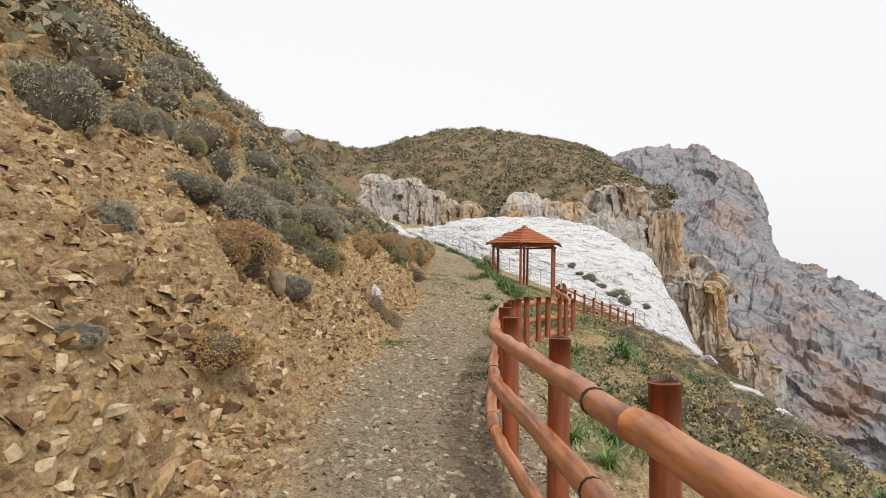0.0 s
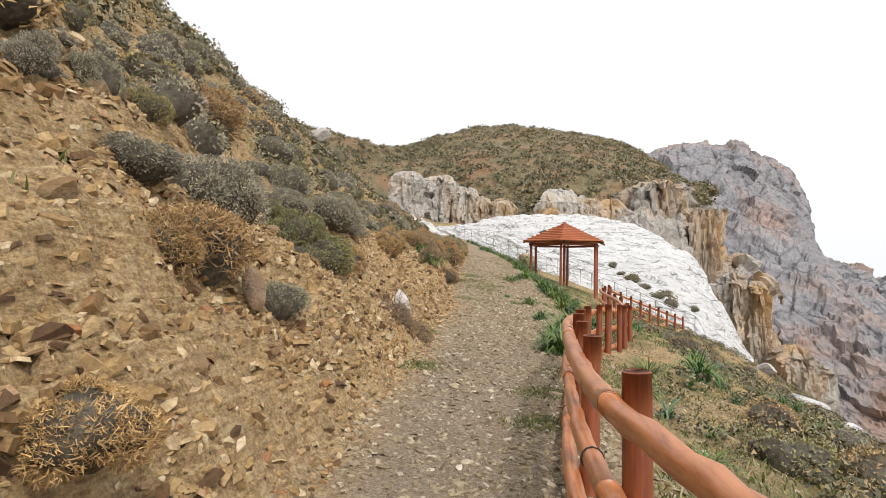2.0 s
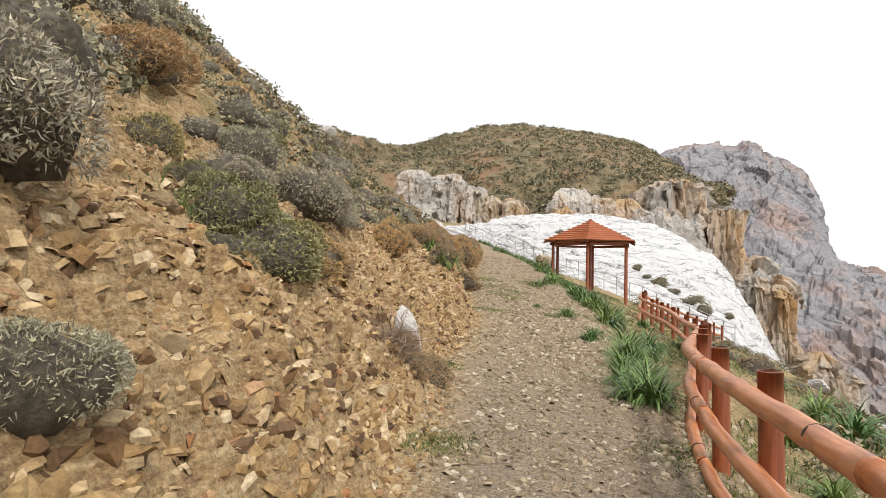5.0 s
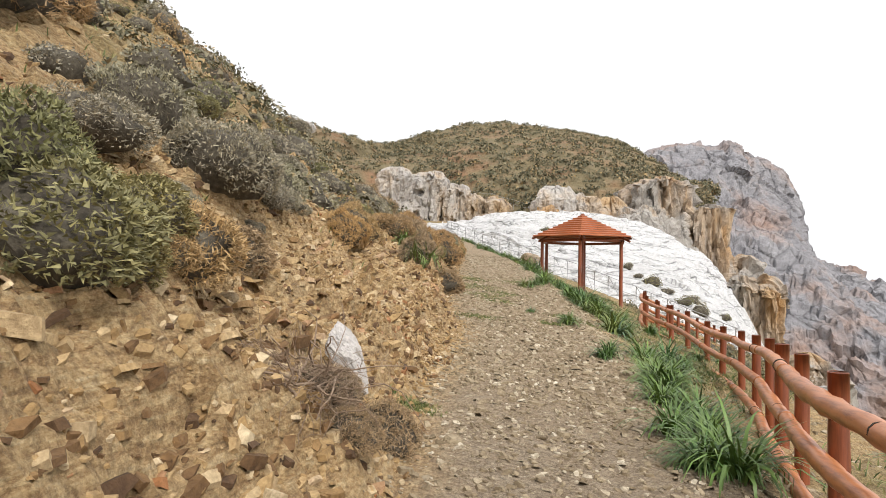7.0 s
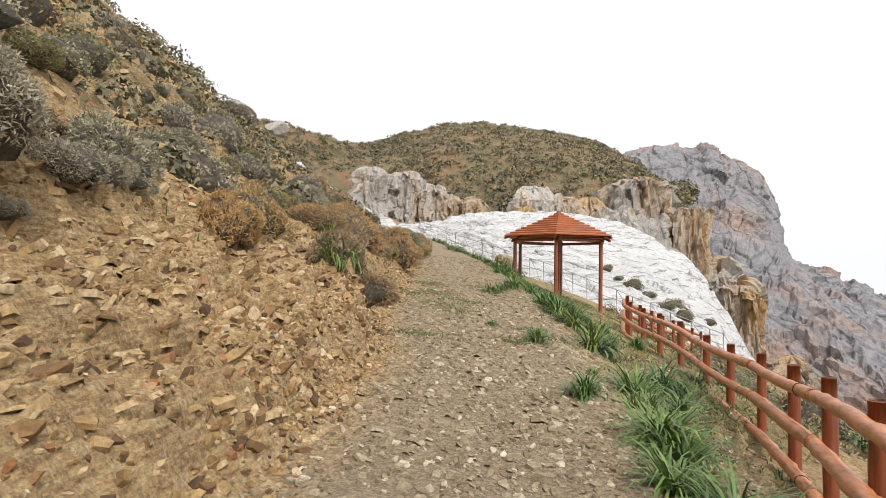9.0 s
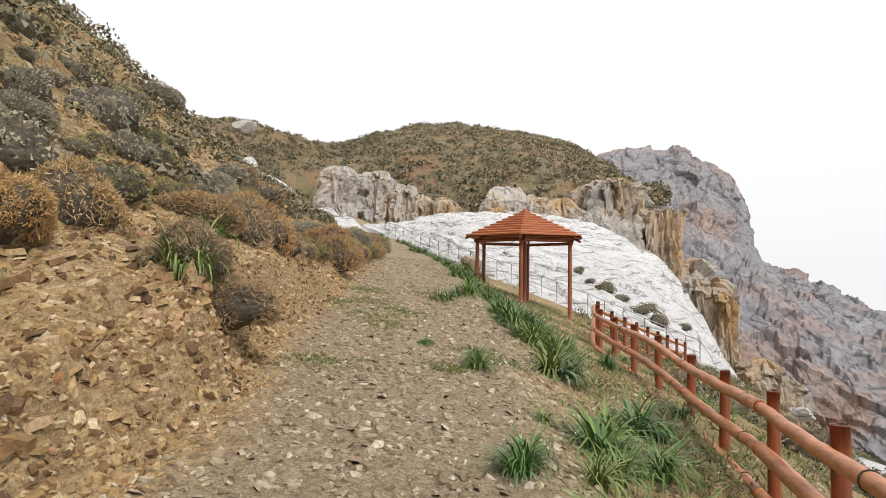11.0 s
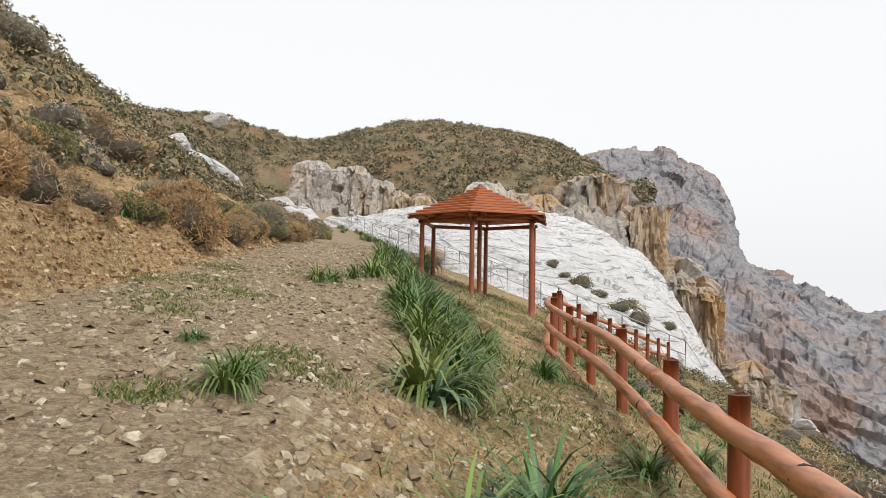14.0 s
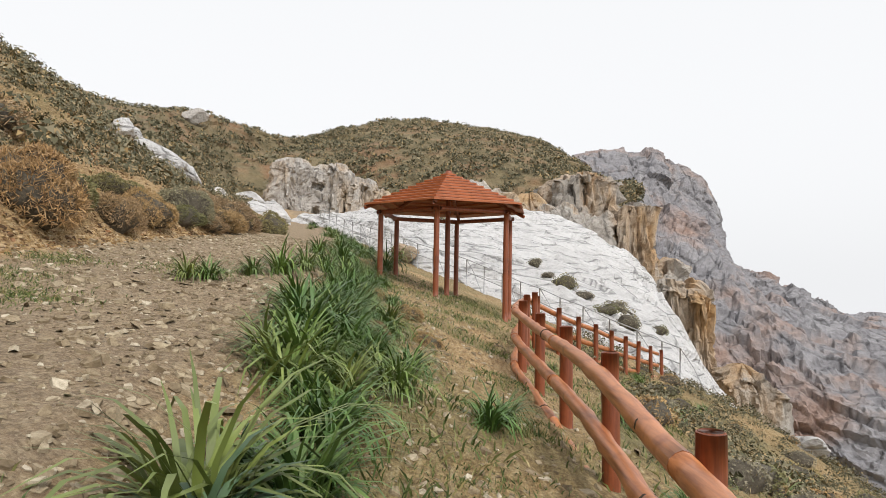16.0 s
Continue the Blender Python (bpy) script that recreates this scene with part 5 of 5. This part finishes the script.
n = 60000
Y = rng.uniform(0, 38, n) * K
X = (np.interp(Y / K, AT, EDGE_X) + 0.15 + 7.5 * rng.rand(n) ** 1.4) * K
keep = zone_masks(X, Y)[1] * (0.6 + 0.9 * fbm(X * 1.7, Y * 1.7, 91)) > 0.22 * rng.rand(n) + 0.15
X, Y = X[keep], Y[keep]
grass("verge_grass", X, Y, rng.uniform(0.03, 0.11, len(X)), "short green and straw-coloured grass on the verge", 65)
PATCHES = [(-1.25, 10.3, 0.3), (-1.3, 22.0, 0.55), (-0.9, 22.8, 0.4), (-1.5, 23.4, 0.5), (0.15, 9.2, 0.35), (0.1, 8.0, 0.3), (-1.3, 18.6, 0.35), (-1.7, 24.6, 0.4), (0.2, 20.2, 0.25), (0.5, 19.9, 0.3), (-0.1, 19.0, 0.2), (2.2, 21.5, 0.6), (2.1, 19.8, 0.6), (-0.6, 25.0, 0.5), (-1.5, 13.0, 0.15), (0.55, 10.6, 0.4), (2.3, 18.6, 0.6), (2.4, 23.0, 0.5), (2.6, 25.0, 0.5), (1.9, 17.6, 0.5), (2.5, 20.8, 0.5), (-2.0, 23.0, 0.4), (0.7, 9.8, 0.35), (-1.0, 21.2, 0.4)]
px, py, pr = np.array(PATCHES).T
pick = rng.randint(0, len(PATCHES), 24000)
X, Y = (px[pick] + rng.normal(0, 0.5, 24000) * pr[pick]) * K, (py[pick] + rng.normal(0, 0.5, 24000) * pr[pick]) * K
grass("low_weeds", X, Y, rng.uniform(0.014, 0.05, len(X)), "low bright green weeds in patches on the path", 66)
n = 9000
Y = rng.uniform(2, 40, n) * K
X = (np.interp(Y / K, AT, FOOT_X) - 1.0 - 9 * rng.rand(n)) * K
keep = fbm(X * 0.6, Y * 0.6, 93) > 0.02
grass("slope_grass", X[keep], Y[keep], rng.uniform(0.04, 0.14, int(keep.sum())), "thin dry grass between the shrubs", 67)


# ---- thin metal railings by the white rock ----
def railing(name, line, count, height, label, braces=True, z_of=None):
    steel, t, b = node_mat("galvanised_steel")
    b.inputs["Metallic"].default_value, b.inputs["Roughness"].default_value = 0.7, 0.5
    t.links.new(ramp(t, noise_tex(t, place_of(t), 20), [(0.3, (0.38, 0.38, 0.38)), (0.7, (0.55, 0.55, 0.56))]), b.inputs["Base Color"])
    pts = catmull(line, count)
    root = thing(name, label, "railing")
    tops = []
    for k, (x, y) in enumerate(pts):
        low = float(surface_z(x * K, y * K)) if z_of is None else z_of(x, y) * K
        tops.append((x * K, y * K, low + height))
        part_mesh("post", log([(0, 0, -height - 0.3), (0, 0, -height / 2), (0, 0, 0)], 0.022, 6, 800 + k, 0, "post", steel), root).location = tops[-1]
        if braces and k % 2 == 0:
            part_mesh("brace", log([(0, 0, 0), (0.3, -0.35, -height * 0.5), (0.6, -0.7, -height - 0.25)], 0.016, 6, 830 + k, 0, "brace", steel), root).location = tops[-1]
    tops = np.array(tops)
    for drop in (0, 0.45):
        path = tops - (0, 0, drop * height)
        part_mesh("rail", log(path - path[0], 0.02, 6, 850, 0, "rail", steel), root).location = path[0]
    return root


railing("slab_railing", [(-5.6, 60), (-2.6, 52), (0.2, 46.5), (3.2, 42.3), (6.0, 39.6), (8.9, 37.3)], 25, 1.0 * K, "thin galvanised metal railing along the white rock")
dome_xy = DOME.reshape(-1, 3)


def dome_z(x, y):
    return float(dome_xy[np.argmin((dome_xy[:, 0] - x * K) ** 2 + (dome_xy[:, 1] - y * K) ** 2), 2]) / K


railing("hill_railing", [(-38, 104), (-28, 112), (-18, 117), (-10, 117), (-4, 112), (3, 107), (8, 106)], 26, 1.6, "thin metal railing along the foot of the hill", False, dome_z)
